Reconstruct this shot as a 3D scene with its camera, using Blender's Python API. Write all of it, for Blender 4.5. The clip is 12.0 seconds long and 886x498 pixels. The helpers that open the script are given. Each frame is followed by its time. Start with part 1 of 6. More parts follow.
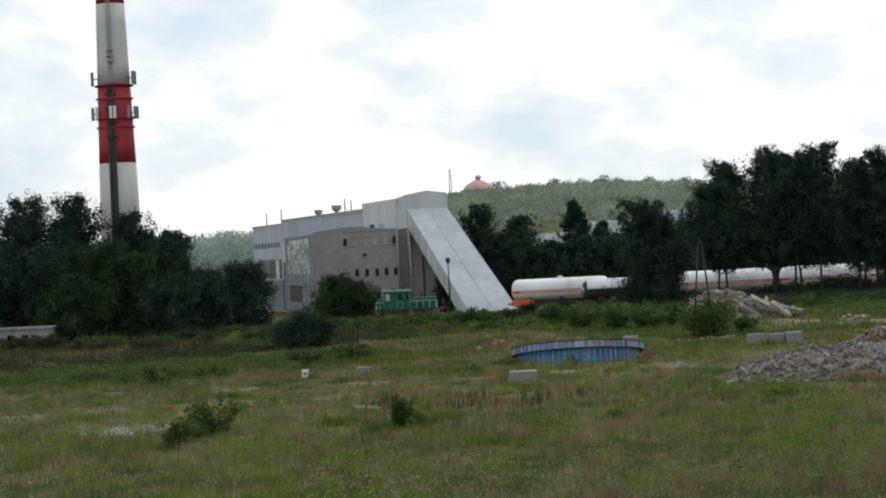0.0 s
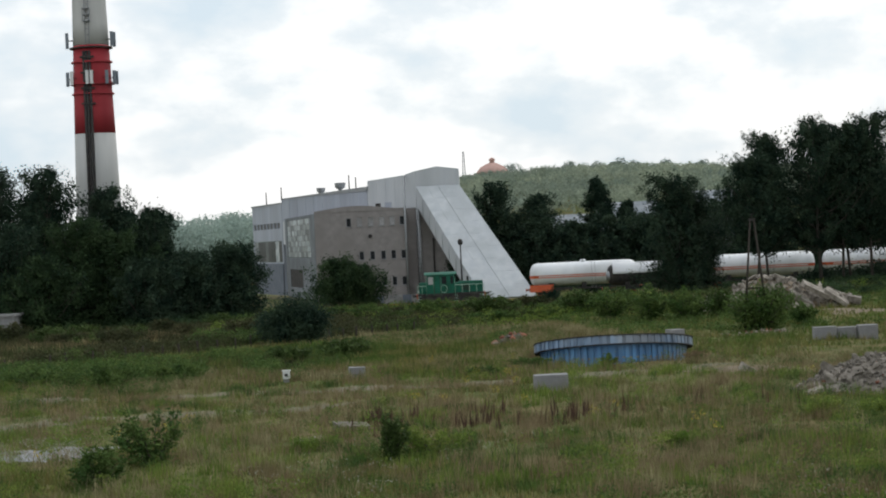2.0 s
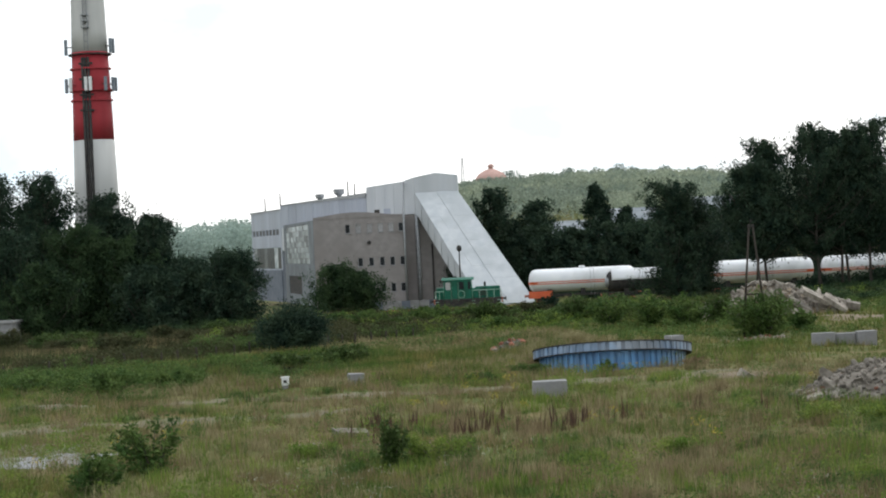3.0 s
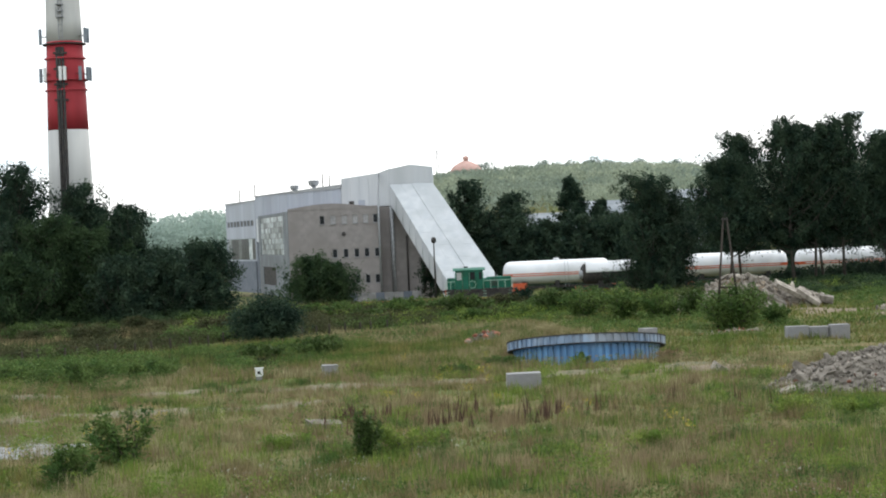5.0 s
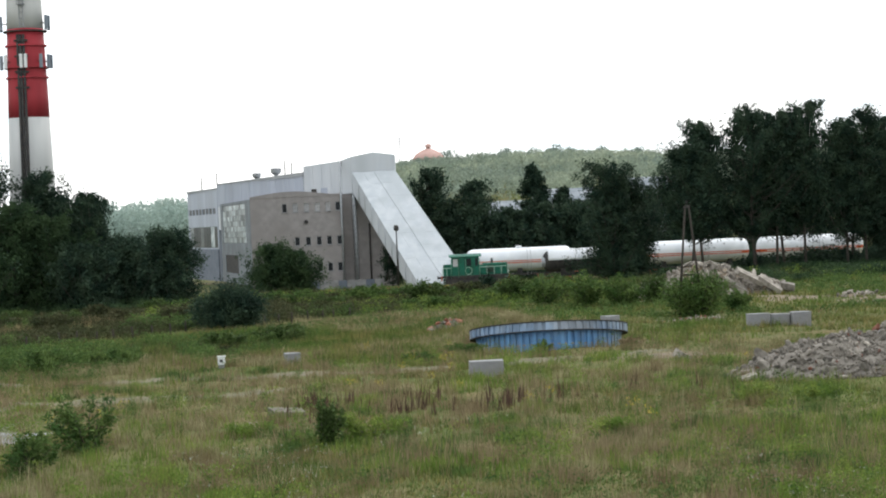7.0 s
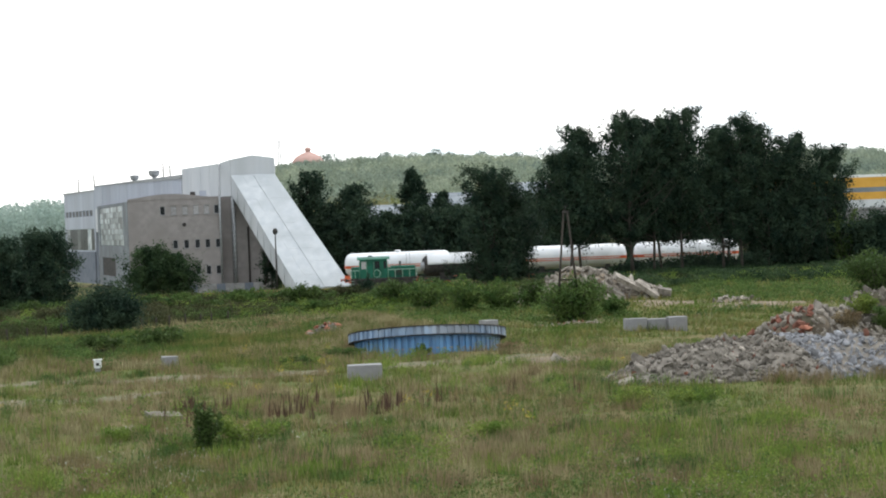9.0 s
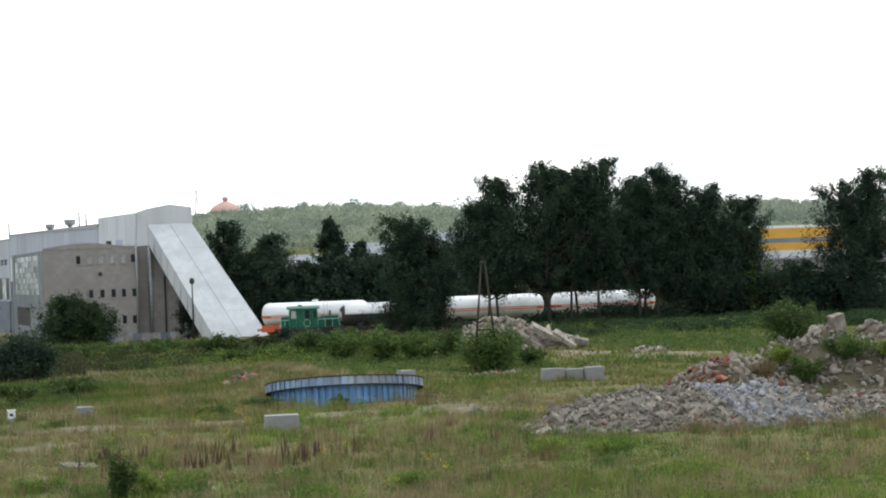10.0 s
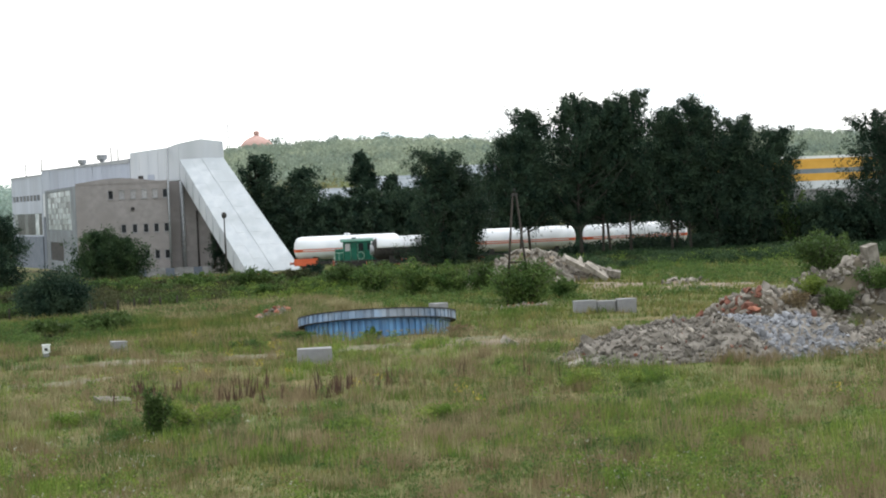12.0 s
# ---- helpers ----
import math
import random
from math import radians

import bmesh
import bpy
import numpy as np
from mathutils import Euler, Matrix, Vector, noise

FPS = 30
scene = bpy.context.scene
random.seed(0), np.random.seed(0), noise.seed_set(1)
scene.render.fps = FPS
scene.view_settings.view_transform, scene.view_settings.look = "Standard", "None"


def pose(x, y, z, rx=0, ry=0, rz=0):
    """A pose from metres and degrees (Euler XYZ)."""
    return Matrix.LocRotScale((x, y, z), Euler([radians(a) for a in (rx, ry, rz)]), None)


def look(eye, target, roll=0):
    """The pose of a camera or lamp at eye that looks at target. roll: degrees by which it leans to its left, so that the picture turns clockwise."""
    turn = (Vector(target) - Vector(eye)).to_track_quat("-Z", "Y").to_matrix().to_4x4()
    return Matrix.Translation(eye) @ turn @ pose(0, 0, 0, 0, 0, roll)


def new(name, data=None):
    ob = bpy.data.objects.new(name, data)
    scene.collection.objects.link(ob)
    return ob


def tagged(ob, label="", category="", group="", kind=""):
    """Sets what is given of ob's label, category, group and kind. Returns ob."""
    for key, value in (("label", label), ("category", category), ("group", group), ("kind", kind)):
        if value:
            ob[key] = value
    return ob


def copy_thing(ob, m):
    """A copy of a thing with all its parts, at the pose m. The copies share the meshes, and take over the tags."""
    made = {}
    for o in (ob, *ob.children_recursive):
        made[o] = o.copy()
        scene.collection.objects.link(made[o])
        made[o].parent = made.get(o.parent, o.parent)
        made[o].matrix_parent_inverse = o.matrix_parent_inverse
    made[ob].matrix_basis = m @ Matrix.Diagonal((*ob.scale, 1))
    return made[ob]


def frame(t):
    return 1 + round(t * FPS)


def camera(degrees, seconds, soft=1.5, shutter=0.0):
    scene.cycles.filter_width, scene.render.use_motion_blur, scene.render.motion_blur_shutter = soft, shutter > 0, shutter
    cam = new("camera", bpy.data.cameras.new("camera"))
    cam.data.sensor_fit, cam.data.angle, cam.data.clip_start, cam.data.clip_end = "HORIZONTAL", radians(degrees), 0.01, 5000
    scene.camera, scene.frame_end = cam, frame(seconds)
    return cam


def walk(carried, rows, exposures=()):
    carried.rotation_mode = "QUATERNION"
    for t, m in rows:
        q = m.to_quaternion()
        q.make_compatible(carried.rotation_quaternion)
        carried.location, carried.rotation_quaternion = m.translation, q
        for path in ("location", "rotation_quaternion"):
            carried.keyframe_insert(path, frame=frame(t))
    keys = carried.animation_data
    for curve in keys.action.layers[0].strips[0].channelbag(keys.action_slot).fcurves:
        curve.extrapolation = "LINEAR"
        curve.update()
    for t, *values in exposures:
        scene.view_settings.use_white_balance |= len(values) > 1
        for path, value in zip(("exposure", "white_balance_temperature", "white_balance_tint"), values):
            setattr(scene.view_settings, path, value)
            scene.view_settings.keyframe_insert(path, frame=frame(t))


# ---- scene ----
# camera: stands on a raised bank 8 m above the field, panning by hand
EYE = 8.0
cam = camera(24.4, 12.0, soft=2.0)
ROWS = [
    # seconds, metres back, metres up, yaw, pitch, roll
    (0.0, 24.2, 0.45, 0.470, 0.085, 2.83),
    (0.5, 24.0, 0.42, 0.548, 0.418, 2.93),
    (1.0, 23.6, 0.47, 0.893, 0.169, 2.78),
    (1.5, 9.6, 0.40, 0.903, 0.371, 3.00),
    (2.0, 0.0, 0.0, 0.870, -0.334, 2.74),
    (2.5, 0.0, 0.0, 0.798, -0.296, 2.67),
    (3.0, 0.0, 0.0, 0.830, -0.159, 2.78),
    (5.0, 0.0, 0.0, 0.130, -0.421, 2.51),
    (5.5, 0.0, 0.0, 0.000, -0.480, 2.50),
    (6.0, 0.0, 0.0, -0.332, -0.627, 2.36),
    (6.5, 0.0, 0.0, -0.709, -0.753, 2.47),
    (8.5, 0.0, 0.0, -2.584, -0.871, 2.27),
    (9.0, 0.0, 0.0, -4.280, -0.832, 2.18),
    (9.5, 0.0, 0.0, -5.605, 0.180, 2.27),
    (10.0, 0.0, 0.0, -6.631, 0.479, 2.07),
    (10.5, 0.0, 0.0, -6.866, -0.307, 2.14),
    (11.0, 0.0, 0.0, -5.344, -0.437, 2.68),
    (11.5, 0.0, 0.0, -5.432, -1.070, 2.49),
    (12.0, 0.0, 0.0, -5.672, -1.364, 2.43),
]
EXPOSURES = [(0.0, -0.45), (0.5, -0.60), (1.0, -0.64), (1.5, -0.68), (2.0, -0.49), (2.5, -0.42), (3.0, -0.05), (4.8, 0.28), (5.5, 0.33), (6.0, 0.22), (6.5, 0.26), (8.5, 0.22), (9.0, 0.28), (9.5, 0.24), (10.0, 0.20), (10.5, -0.08), (11.0, 0.0), (11.5, 0.2), (12.0, 0.42)]
walk(cam, [(t, pose(0, -back, EYE + up) @ pose(0, 0, 0, 0, 0, yaw) @ pose(0, 0, 0, pitch) @ pose(0, 0, 0, 0, roll) @ pose(0, 0, 0, 90))
           for t, back, up, yaw, pitch, roll in ROWS], EXPOSURES)

# ---- light: bright overcast sky, a veiled high sun behind the scene ----
SUN_ELEVATION, SUN_AZIMUTH = 48.0, 35.0   # degrees; azimuth to the right of the view


def make_world():
    world = bpy.data.worlds.new("overcast_sky")
    world.use_nodes = True
    scene.world = world
    nt = world.node_tree
    nodes, links = nt.nodes, nt.links
    nodes.clear()
    out = nodes.new("ShaderNodeOutputWorld")
    sky = nodes.new("ShaderNodeTexSky")
    sky.sky_type = "NISHITA"
    sky.sun_disc = False
    sky.sun_elevation = radians(SUN_ELEVATION)
    sky.sun_rotation = radians(SUN_AZIMUTH)
    sky.air_density, sky.dust_density = 1.0, 2.0
    tc = nodes.new("ShaderNodeTexCoord")
    mp = nodes.new("ShaderNodeMapping")
    mp.inputs["Scale"].default_value = (1.0, 1.0, 1.9)
    links.new(tc.outputs["Generated"], mp.inputs["Vector"])
    n1 = nodes.new("ShaderNodeTexNoise")
    n1.inputs["Scale"].default_value, n1.inputs["Detail"].default_value, n1.inputs["Roughness"].default_value = 10.0, 7.0, 0.55
    links.new(mp.outputs["Vector"], n1.inputs["Vector"])
    ramp = nodes.new("ShaderNodeValToRGB")
    e = ramp.color_ramp.elements
    e[0].position, e[0].color = 0.35, (0.73, 0.85, 0.94, 1)
    e[1].position, e[1].color = 0.555, (1.15, 1.16, 1.16, 1)
    mid = ramp.color_ramp.elements.new(0.46)
    mid.color = (0.89, 0.955, 1.0, 1)
    links.new(n1.outputs["Fac"], ramp.inputs["Fac"])
    bg1 = nodes.new("ShaderNodeBackground")
    bg1.inputs["Strength"].default_value = 0.10
    links.new(sky.outputs["Color"], bg1.inputs["Color"])
    bg2 = nodes.new("ShaderNodeBackground")
    bg2.inputs["Strength"].default_value = 1.46
    links.new(ramp.outputs["Color"], bg2.inputs["Color"])
    mix = nodes.new("ShaderNodeMixShader")
    mix.inputs["Fac"].default_value = 0.85
    links.new(bg1.outputs[0], mix.inputs[1])
    links.new(bg2.outputs[0], mix.inputs[2])
    links.new(mix.outputs[0], out.inputs["Surface"])


make_world()
sun_data = bpy.data.lights.new("sun", "SUN")
sun_data.energy, sun_data.angle, sun_data.color = 1.35, radians(12), (1.0, 0.96, 0.9)
sun = new("sun", sun_data)
_a, _e = radians(SUN_AZIMUTH), radians(SUN_ELEVATION)
sun.matrix_world = look((math.sin(_a) * math.cos(_e) * 300, math.cos(_a) * math.cos(_e) * 300, math.sin(_e) * 300), (0, 0, 0))


# ---- materials ----
def mat(name, c1, c2, scale=3.0, rough=0.8, bump=0.2, bump_scale=30.0, metal=0.0, island=0.0, obj_random=0.0, stain=None, stain_scale=0.3, streak=False, spread=(0.35, 0.65), translucent=0.0, gloss=0.5):
    """A surface of two colours mixed by noise, with a second, larger scale of stains, fine relief and variation from piece to piece."""
    m = bpy.data.materials.new(name)
    m.use_nodes = True
    nt = m.node_tree
    nodes, links = nt.nodes, nt.links
    b = nodes["Principled BSDF"]
    b.inputs["Roughness"].default_value = rough
    b.inputs["Metallic"].default_value = metal
    b.inputs["Specular IOR Level"].default_value = 0.08 if translucent else gloss
    tc = nodes.new("ShaderNodeTexCoord")
    geo = nodes.new("ShaderNodeNewGeometry")
    vec = geo.outputs["Position"] if name.startswith("field") else tc.outputs["Object"]
    if streak:
        mp = nodes.new("ShaderNodeMapping")
        mp.inputs["Scale"].default_value = (1, 1, 0.12)
        links.new(vec, mp.inputs["Vector"])
        vec = mp.outputs["Vector"]
    n1 = nodes.new("ShaderNodeTexNoise")
    n1.inputs["Scale"].default_value, n1.inputs["Detail"].default_value = scale, 6.0
    links.new(vec, n1.inputs["Vector"])
    mr = nodes.new("ShaderNodeMapRange")
    mr.inputs["From Min"].default_value, mr.inputs["From Max"].default_value = spread
    links.new(n1.outputs["Fac"], mr.inputs["Value"])
    mix = nodes.new("ShaderNodeMix")
    mix.data_type = "RGBA"
    mix.inputs["A"].default_value, mix.inputs["B"].default_value = (*c1, 1), (*c2, 1)
    links.new(mr.outputs["Result"], mix.inputs["Factor"])
    col = mix.outputs["Result"]
    if stain:
        n2 = nodes.new("ShaderNodeTexNoise")
        n2.inputs["Scale"].default_value, n2.inputs["Detail"].default_value = stain_scale, 4.0
        links.new(vec, n2.inputs["Vector"])
        mr2 = nodes.new("ShaderNodeMapRange")
        mr2.inputs["From Min"].default_value, mr2.inputs["From Max"].default_value = 0.45, 0.65
        mr2.inputs["To Max"].default_value = 0.8
        links.new(n2.outputs["Fac"], mr2.inputs["Value"])
        mx2 = nodes.new("ShaderNodeMix")
        mx2.data_type = "RGBA"
        mx2.inputs["B"].default_value = (*stain, 1)
        links.new(col, mx2.inputs["A"])
        links.new(mr2.outputs["Result"], mx2.inputs["Factor"])
        col = mx2.outputs["Result"]
    for amount, source in ((island, "island"), (obj_random, "object")):
        if amount:
            rnd = geo.outputs["Random Per Island"] if source == "island" else nodes.new("ShaderNodeObjectInfo").outputs["Random"]
            mr3 = nodes.new("ShaderNodeMapRange")
            mr3.inputs["To Min"].default_value, mr3.inputs["To Max"].default_value = 1 - amount, 1 + amount
            links.new(rnd, mr3.inputs["Value"])
            hsv = nodes.new("ShaderNodeHueSaturation")
            links.new(col, hsv.inputs["Color"])
            links.new(mr3.outputs["Result"], hsv.inputs["Value"])
            col = hsv.outputs["Color"]
    links.new(col, b.inputs["Base Color"])
    if bump:
        n3 = nodes.new("ShaderNodeTexNoise")
        n3.inputs["Scale"].default_value, n3.inputs["Detail"].default_value = bump_scale, 3.0
        links.new(vec, n3.inputs["Vector"])
        bp = nodes.new("ShaderNodeBump")
        bp.inputs["Strength"].default_value, bp.inputs["Distance"].default_value = bump, 0.05
        links.new(n3.outputs["Fac"], bp.inputs["Height"])
        links.new(bp.outputs["Normal"], b.inputs["Normal"])
    if translucent:
        tr = nodes.new("ShaderNodeBsdfTranslucent")
        links.new(col, tr.inputs["Color"])
        ms = nodes.new("ShaderNodeMixShader")
        ms.inputs["Fac"].default_value = translucent
        links.new(b.outputs[0], ms.inputs[1])
        links.new(tr.outputs[0], ms.inputs[2])
        links.new(ms.outputs[0], nodes["Material Output"].inputs["Surface"])
    return m


M = dict(
    soil=mat("field_soil", (0.073, 0.088, 0.027), (0.146, 0.120, 0.056), 0.35, 0.95, 0.6, 4.0, stain=(0.067, 0.100, 0.024), stain_scale=0.06, gloss=0.1),
    grass=mat("field_grass", (0.070, 0.108, 0.024), (0.205, 0.172, 0.068), 0.75, 0.8, 0, island=0.4, spread=(0.40, 0.62), stain=(0.058, 0.116, 0.020), stain_scale=0.14, translucent=0.3),
    straw=mat("field_straw", (0.150, 0.132, 0.062), (0.315, 0.285, 0.165), 0.9, 0.85, 0, island=0.4, spread=(0.40, 0.62), stain=(0.160, 0.116, 0.068), stain_scale=0.2, translucent=0.3),
    bank=mat("field_bank", (0.040, 0.048, 0.022), (0.105, 0.088, 0.050), 0.5, 0.85, 0, island=0.4, stain=(0.048, 0.078, 0.026), stain_scale=0.14, translucent=0.25),
    short=mat("field_short", (0.062, 0.122, 0.022), (0.130, 0.175, 0.040), 0.8, 0.8, 0, island=0.4, translucent=0.3),
    weed=mat("field_weed", (0.042, 0.086, 0.024), (0.100, 0.148, 0.042), 0.8, 0.7, 0, island=0.35, translucent=0.25),
    dock=mat("dock_stalk", (0.048, 0.027, 0.018), (0.085, 0.043, 0.026), 2, 0.9, 0, island=0.3),
    flower=mat("flower_white", (0.268, 0.268, 0.207), (0.366, 0.366, 0.305), 2, 0.8, 0, island=0.25),
    goldenrod=mat("flower_yellow", (0.293, 0.232, 0.024), (0.390, 0.305, 0.037), 2, 0.8, 0, island=0.2),
    # noise paints lit and shaded clumps into the crown; bluish tint imitates haze
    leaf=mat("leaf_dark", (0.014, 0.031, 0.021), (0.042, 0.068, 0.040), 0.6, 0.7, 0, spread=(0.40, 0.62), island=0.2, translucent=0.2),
    leaf2=mat("leaf_mid", (0.041, 0.076, 0.022), (0.076, 0.112, 0.034), 0.35, 0.6, 0, island=0.35, translucent=0.2),
    # clump noise stands for light and shade within the crown
    leaf3=mat("leaf_birch", (0.018, 0.038, 0.018), (0.050, 0.084, 0.036), 0.6, 0.7, 0, spread=(0.40, 0.62), island=0.2, translucent=0.25),
    # painted clump lighting and haze tint, as for the dark leaf
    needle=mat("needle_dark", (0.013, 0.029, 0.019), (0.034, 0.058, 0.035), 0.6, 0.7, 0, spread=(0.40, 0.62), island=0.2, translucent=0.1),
    # aerial haze is painted into these three leaf colours as a pale bluish tint
    far_hazed_leaf=mat("leaf_far_hazed", (0.225, 0.275, 0.215), (0.36, 0.40, 0.295), 0.03, 0.9, 0, island=0.25, stain=(0.165, 0.215, 0.185), stain_scale=0.012, translucent=0.35),
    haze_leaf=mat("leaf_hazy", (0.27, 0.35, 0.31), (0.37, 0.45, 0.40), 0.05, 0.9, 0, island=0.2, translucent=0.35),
    ridge_hazed_leaf=mat("leaf_ridge_hazed", (0.15, 0.20, 0.175), (0.20, 0.25, 0.215), 0.05, 0.9, 0, island=0.2, translucent=0.3),
    bark=mat("bark", (0.036, 0.031, 0.025), (0.066, 0.058, 0.047), 6, 0.95, 0.6, 12),
    concrete=mat("concrete", (0.183, 0.185, 0.193), (0.262, 0.262, 0.262), 1.2, 0.9, 0.3, 20, stain=(0.140, 0.138, 0.134), stain_scale=0.7),
    render_wall=mat("grey_render", (0.212, 0.198, 0.194), (0.258, 0.241, 0.236), 1.4, 0.92, 0.2, 15, stain=(0.196, 0.180, 0.174), stain_scale=0.35),
    # darker copy of the grey render, with shade put into its colour
    shade_wall=mat("shaded_render", (0.166, 0.150, 0.145), (0.199, 0.182, 0.174), 0.8, 0.92, 0.2, 15, stain=(0.145, 0.131, 0.125), stain_scale=0.3),
    clad_white=mat("white_cladding", (0.451, 0.478, 0.510), (0.516, 0.537, 0.563), 0.7, 0.55, 0.1, 8, stain=(0.386, 0.408, 0.429), stain_scale=0.2, streak=True),
    clad_blue=mat("bluish_cladding", (0.290, 0.322, 0.386), (0.355, 0.386, 0.451), 0.7, 0.55, 0.1, 8, obj_random=0.07, stain=(0.268, 0.290, 0.343), stain_scale=0.2, streak=True),
    gallery=mat("gallery_sheet", (0.440, 0.473, 0.504), (0.516, 0.542, 0.563), 0.9, 0.6, 0.12, 5, obj_random=0.02, stain=(0.386, 0.414, 0.435), stain_scale=0.25),
    glass=mat("dark_glass", (0.012, 0.014, 0.017), (0.022, 0.025, 0.028), 1.0, 0.3, 0, obj_random=0.3, gloss=0.14),
    board=mat("white_board", (0.268, 0.268, 0.275), (0.366, 0.366, 0.366), 3.0, 0.8, 0.1, obj_random=0.3),
    glass_pane=mat("grey_pane", (0.15, 0.18, 0.195), (0.36, 0.385, 0.39), 0.9, 0.35, 0, obj_random=0.85, gloss=0.3),
    band=mat("blue_band", (0.083, 0.101, 0.133), (0.119, 0.137, 0.170), 1.0, 0.7, 0.1),
    steel=mat("grey_steel", (0.220, 0.232, 0.244), (0.305, 0.317, 0.329), 3, 0.5, 0.1, metal=0.3),
    dark=mat("dark_steel", (0.03, 0.03, 0.032), (0.06, 0.055, 0.05), 2, 0.8, 0.2, gloss=0.15),
    rust=mat("rusty_red", (0.268, 0.073, 0.043), (0.366, 0.122, 0.073), 3, 0.8, 0.2),
    chim_white=mat("chimney_white", (0.403, 0.409, 0.403), (0.488, 0.488, 0.476), 0.4, 0.8, 0.1, 4, stain=(0.317, 0.323, 0.317), stain_scale=0.15, streak=True),
    antenna=mat("antenna_grey", (0.122, 0.152, 0.183), (0.183, 0.213, 0.244), 2, 0.6, 0.0),
    seed=mat("field_seed", (0.140, 0.104, 0.060), (0.265, 0.215, 0.130), 0.8, 0.9, 0, island=0.35, translucent=0.3),
    herb=mat("field_herb", (0.090, 0.155, 0.028), (0.180, 0.225, 0.052), 0.8, 0.8, 0, island=0.35, translucent=0.3),
    bramble=mat("field_bramble", (0.028, 0.040, 0.017), (0.078, 0.076, 0.038), 0.6, 0.8, 0, island=0.4, translucent=0.2),
    chim_red=mat("chimney_red", (0.268, 0.015, 0.024), (0.342, 0.024, 0.034), 0.4, 0.75, 0.1, 4, stain=(0.183, 0.015, 0.021), stain_scale=0.15, streak=True),
    tank_white=mat("tank_white", (0.671, 0.695, 0.732), (0.756, 0.775, 0.793), 0.6, 0.35, 0.02, 3, stain=(0.561, 0.580, 0.598), stain_scale=0.35),
    orange=mat("orange_stripe", (0.512, 0.079, 0.022), (0.610, 0.116, 0.037), 1.0, 0.5, 0.05),
    loco_green=mat("green_paint", (0.004, 0.088, 0.055), (0.007, 0.122, 0.078), 1.5, 0.45, 0.05, 10, stain=(0.006, 0.061, 0.034), stain_scale=0.7, gloss=0.25),
    loco_light=mat("pale_green_paint", (0.061, 0.207, 0.134), (0.098, 0.256, 0.177), 1.5, 0.45, 0.05),
    loco_rail=mat("pale_rail_paint", (0.244, 0.415, 0.329), (0.317, 0.464, 0.378), 1.5, 0.5, 0.0),
    side_blue=mat("blue_grey_facade", (0.113, 0.132, 0.151), (0.151, 0.171, 0.189), 0.8, 0.7, 0.1, 10, stain=(0.083, 0.094, 0.106), stain_scale=0.3),
    basin_blue=mat("blue_sheet", (0.043, 0.140, 0.299), (0.073, 0.201, 0.378), 0.9, 0.5, 0.1, 10, obj_random=0.18, stain=(0.146, 0.220, 0.305), stain_scale=0.35),
    basin_rim=mat("pale_blue_rim", (0.122, 0.195, 0.305), (0.195, 0.268, 0.366), 1.5, 0.5, 0.1, 10, obj_random=0.35, stain=(0.232, 0.256, 0.287), stain_scale=0.6),
    rubble=mat("rubble_stone", (0.112, 0.098, 0.080), (0.250, 0.226, 0.194), 2.0, 0.95, 0.5, 14, island=0.4, obj_random=0.35),
    gravel=mat("grey_gravel", (0.156, 0.161, 0.176), (0.249, 0.254, 0.269), 2.0, 0.95, 0.5, 14, island=0.35, obj_random=0.3),
    brick=mat("broken_brick", (0.159, 0.055, 0.037), (0.244, 0.104, 0.067), 3.0, 0.95, 0.5, 14, island=0.3, obj_random=0.4),
    sand=mat("sandy_earth", (0.115, 0.088, 0.056), (0.190, 0.148, 0.100), 0.8, 0.95, 0.5, 6),
    earth=mat("dark_earth", (0.060, 0.048, 0.034), (0.125, 0.098, 0.068), 0.9, 0.95, 0.5, 6, stain=(0.055, 0.062, 0.028), stain_scale=0.5),
    worn=mat("field_worn_earth", (0.090, 0.080, 0.045), (0.145, 0.127, 0.078), 0.9, 0.95, 0.5, 6, stain=(0.10, 0.105, 0.045), stain_scale=0.35),
    wood=mat("weathered_wood", (0.028, 0.024, 0.021), (0.052, 0.045, 0.038), 2, 0.9, 0.4, 12, streak=True, gloss=0.12),
    yellow=mat("yellow_cladding", (0.488, 0.256, 0.024), (0.561, 0.305, 0.043), 0.5, 0.6, 0.05),
    roof_grey=mat("grey_roof", (0.130, 0.155, 0.175), (0.195, 0.220, 0.240), 0.2, 0.8, 0.05, stain=(0.24, 0.26, 0.28), stain_scale=0.1, gloss=0.1),
    dome_red=mat("red_dome", (0.42, 0.26, 0.225), (0.48, 0.31, 0.27), 0.3, 0.8, 0.05),
    white_paint=mat("white_paint", (0.586, 0.598, 0.598), (0.671, 0.683, 0.683), 3, 0.6, 0.05),
    rail_bed=mat("ballast", (0.171, 0.152, 0.134), (0.268, 0.244, 0.220), 3, 0.95, 0.6, 10),
)


# ---- mesh helpers ----
def obj(name, verts, faces, material, parent=None, label="", smooth=False, local=True):
    me = bpy.data.meshes.new(name)
    me.from_pydata([tuple(v) for v in verts], [], faces)
    me.materials.append(material)
    if smooth:
        me.polygons.foreach_set("use_smooth", [True] * len(me.polygons))
    ob = new(name, me)
    ob.parent = parent
    return tagged(ob, label) if label else ob


def part(name, bm, material, parent=None, label="", smooth=False):
    me = bpy.data.meshes.new(name)
    bm.normal_update()
    bm.to_mesh(me)
    bm.free()
    me.materials.append(material)
    if smooth:
        me.polygons.foreach_set("use_smooth", [True] * len(me.polygons))
    ob = new(name, me)
    ob.parent = parent
    return tagged(ob, label) if label else ob


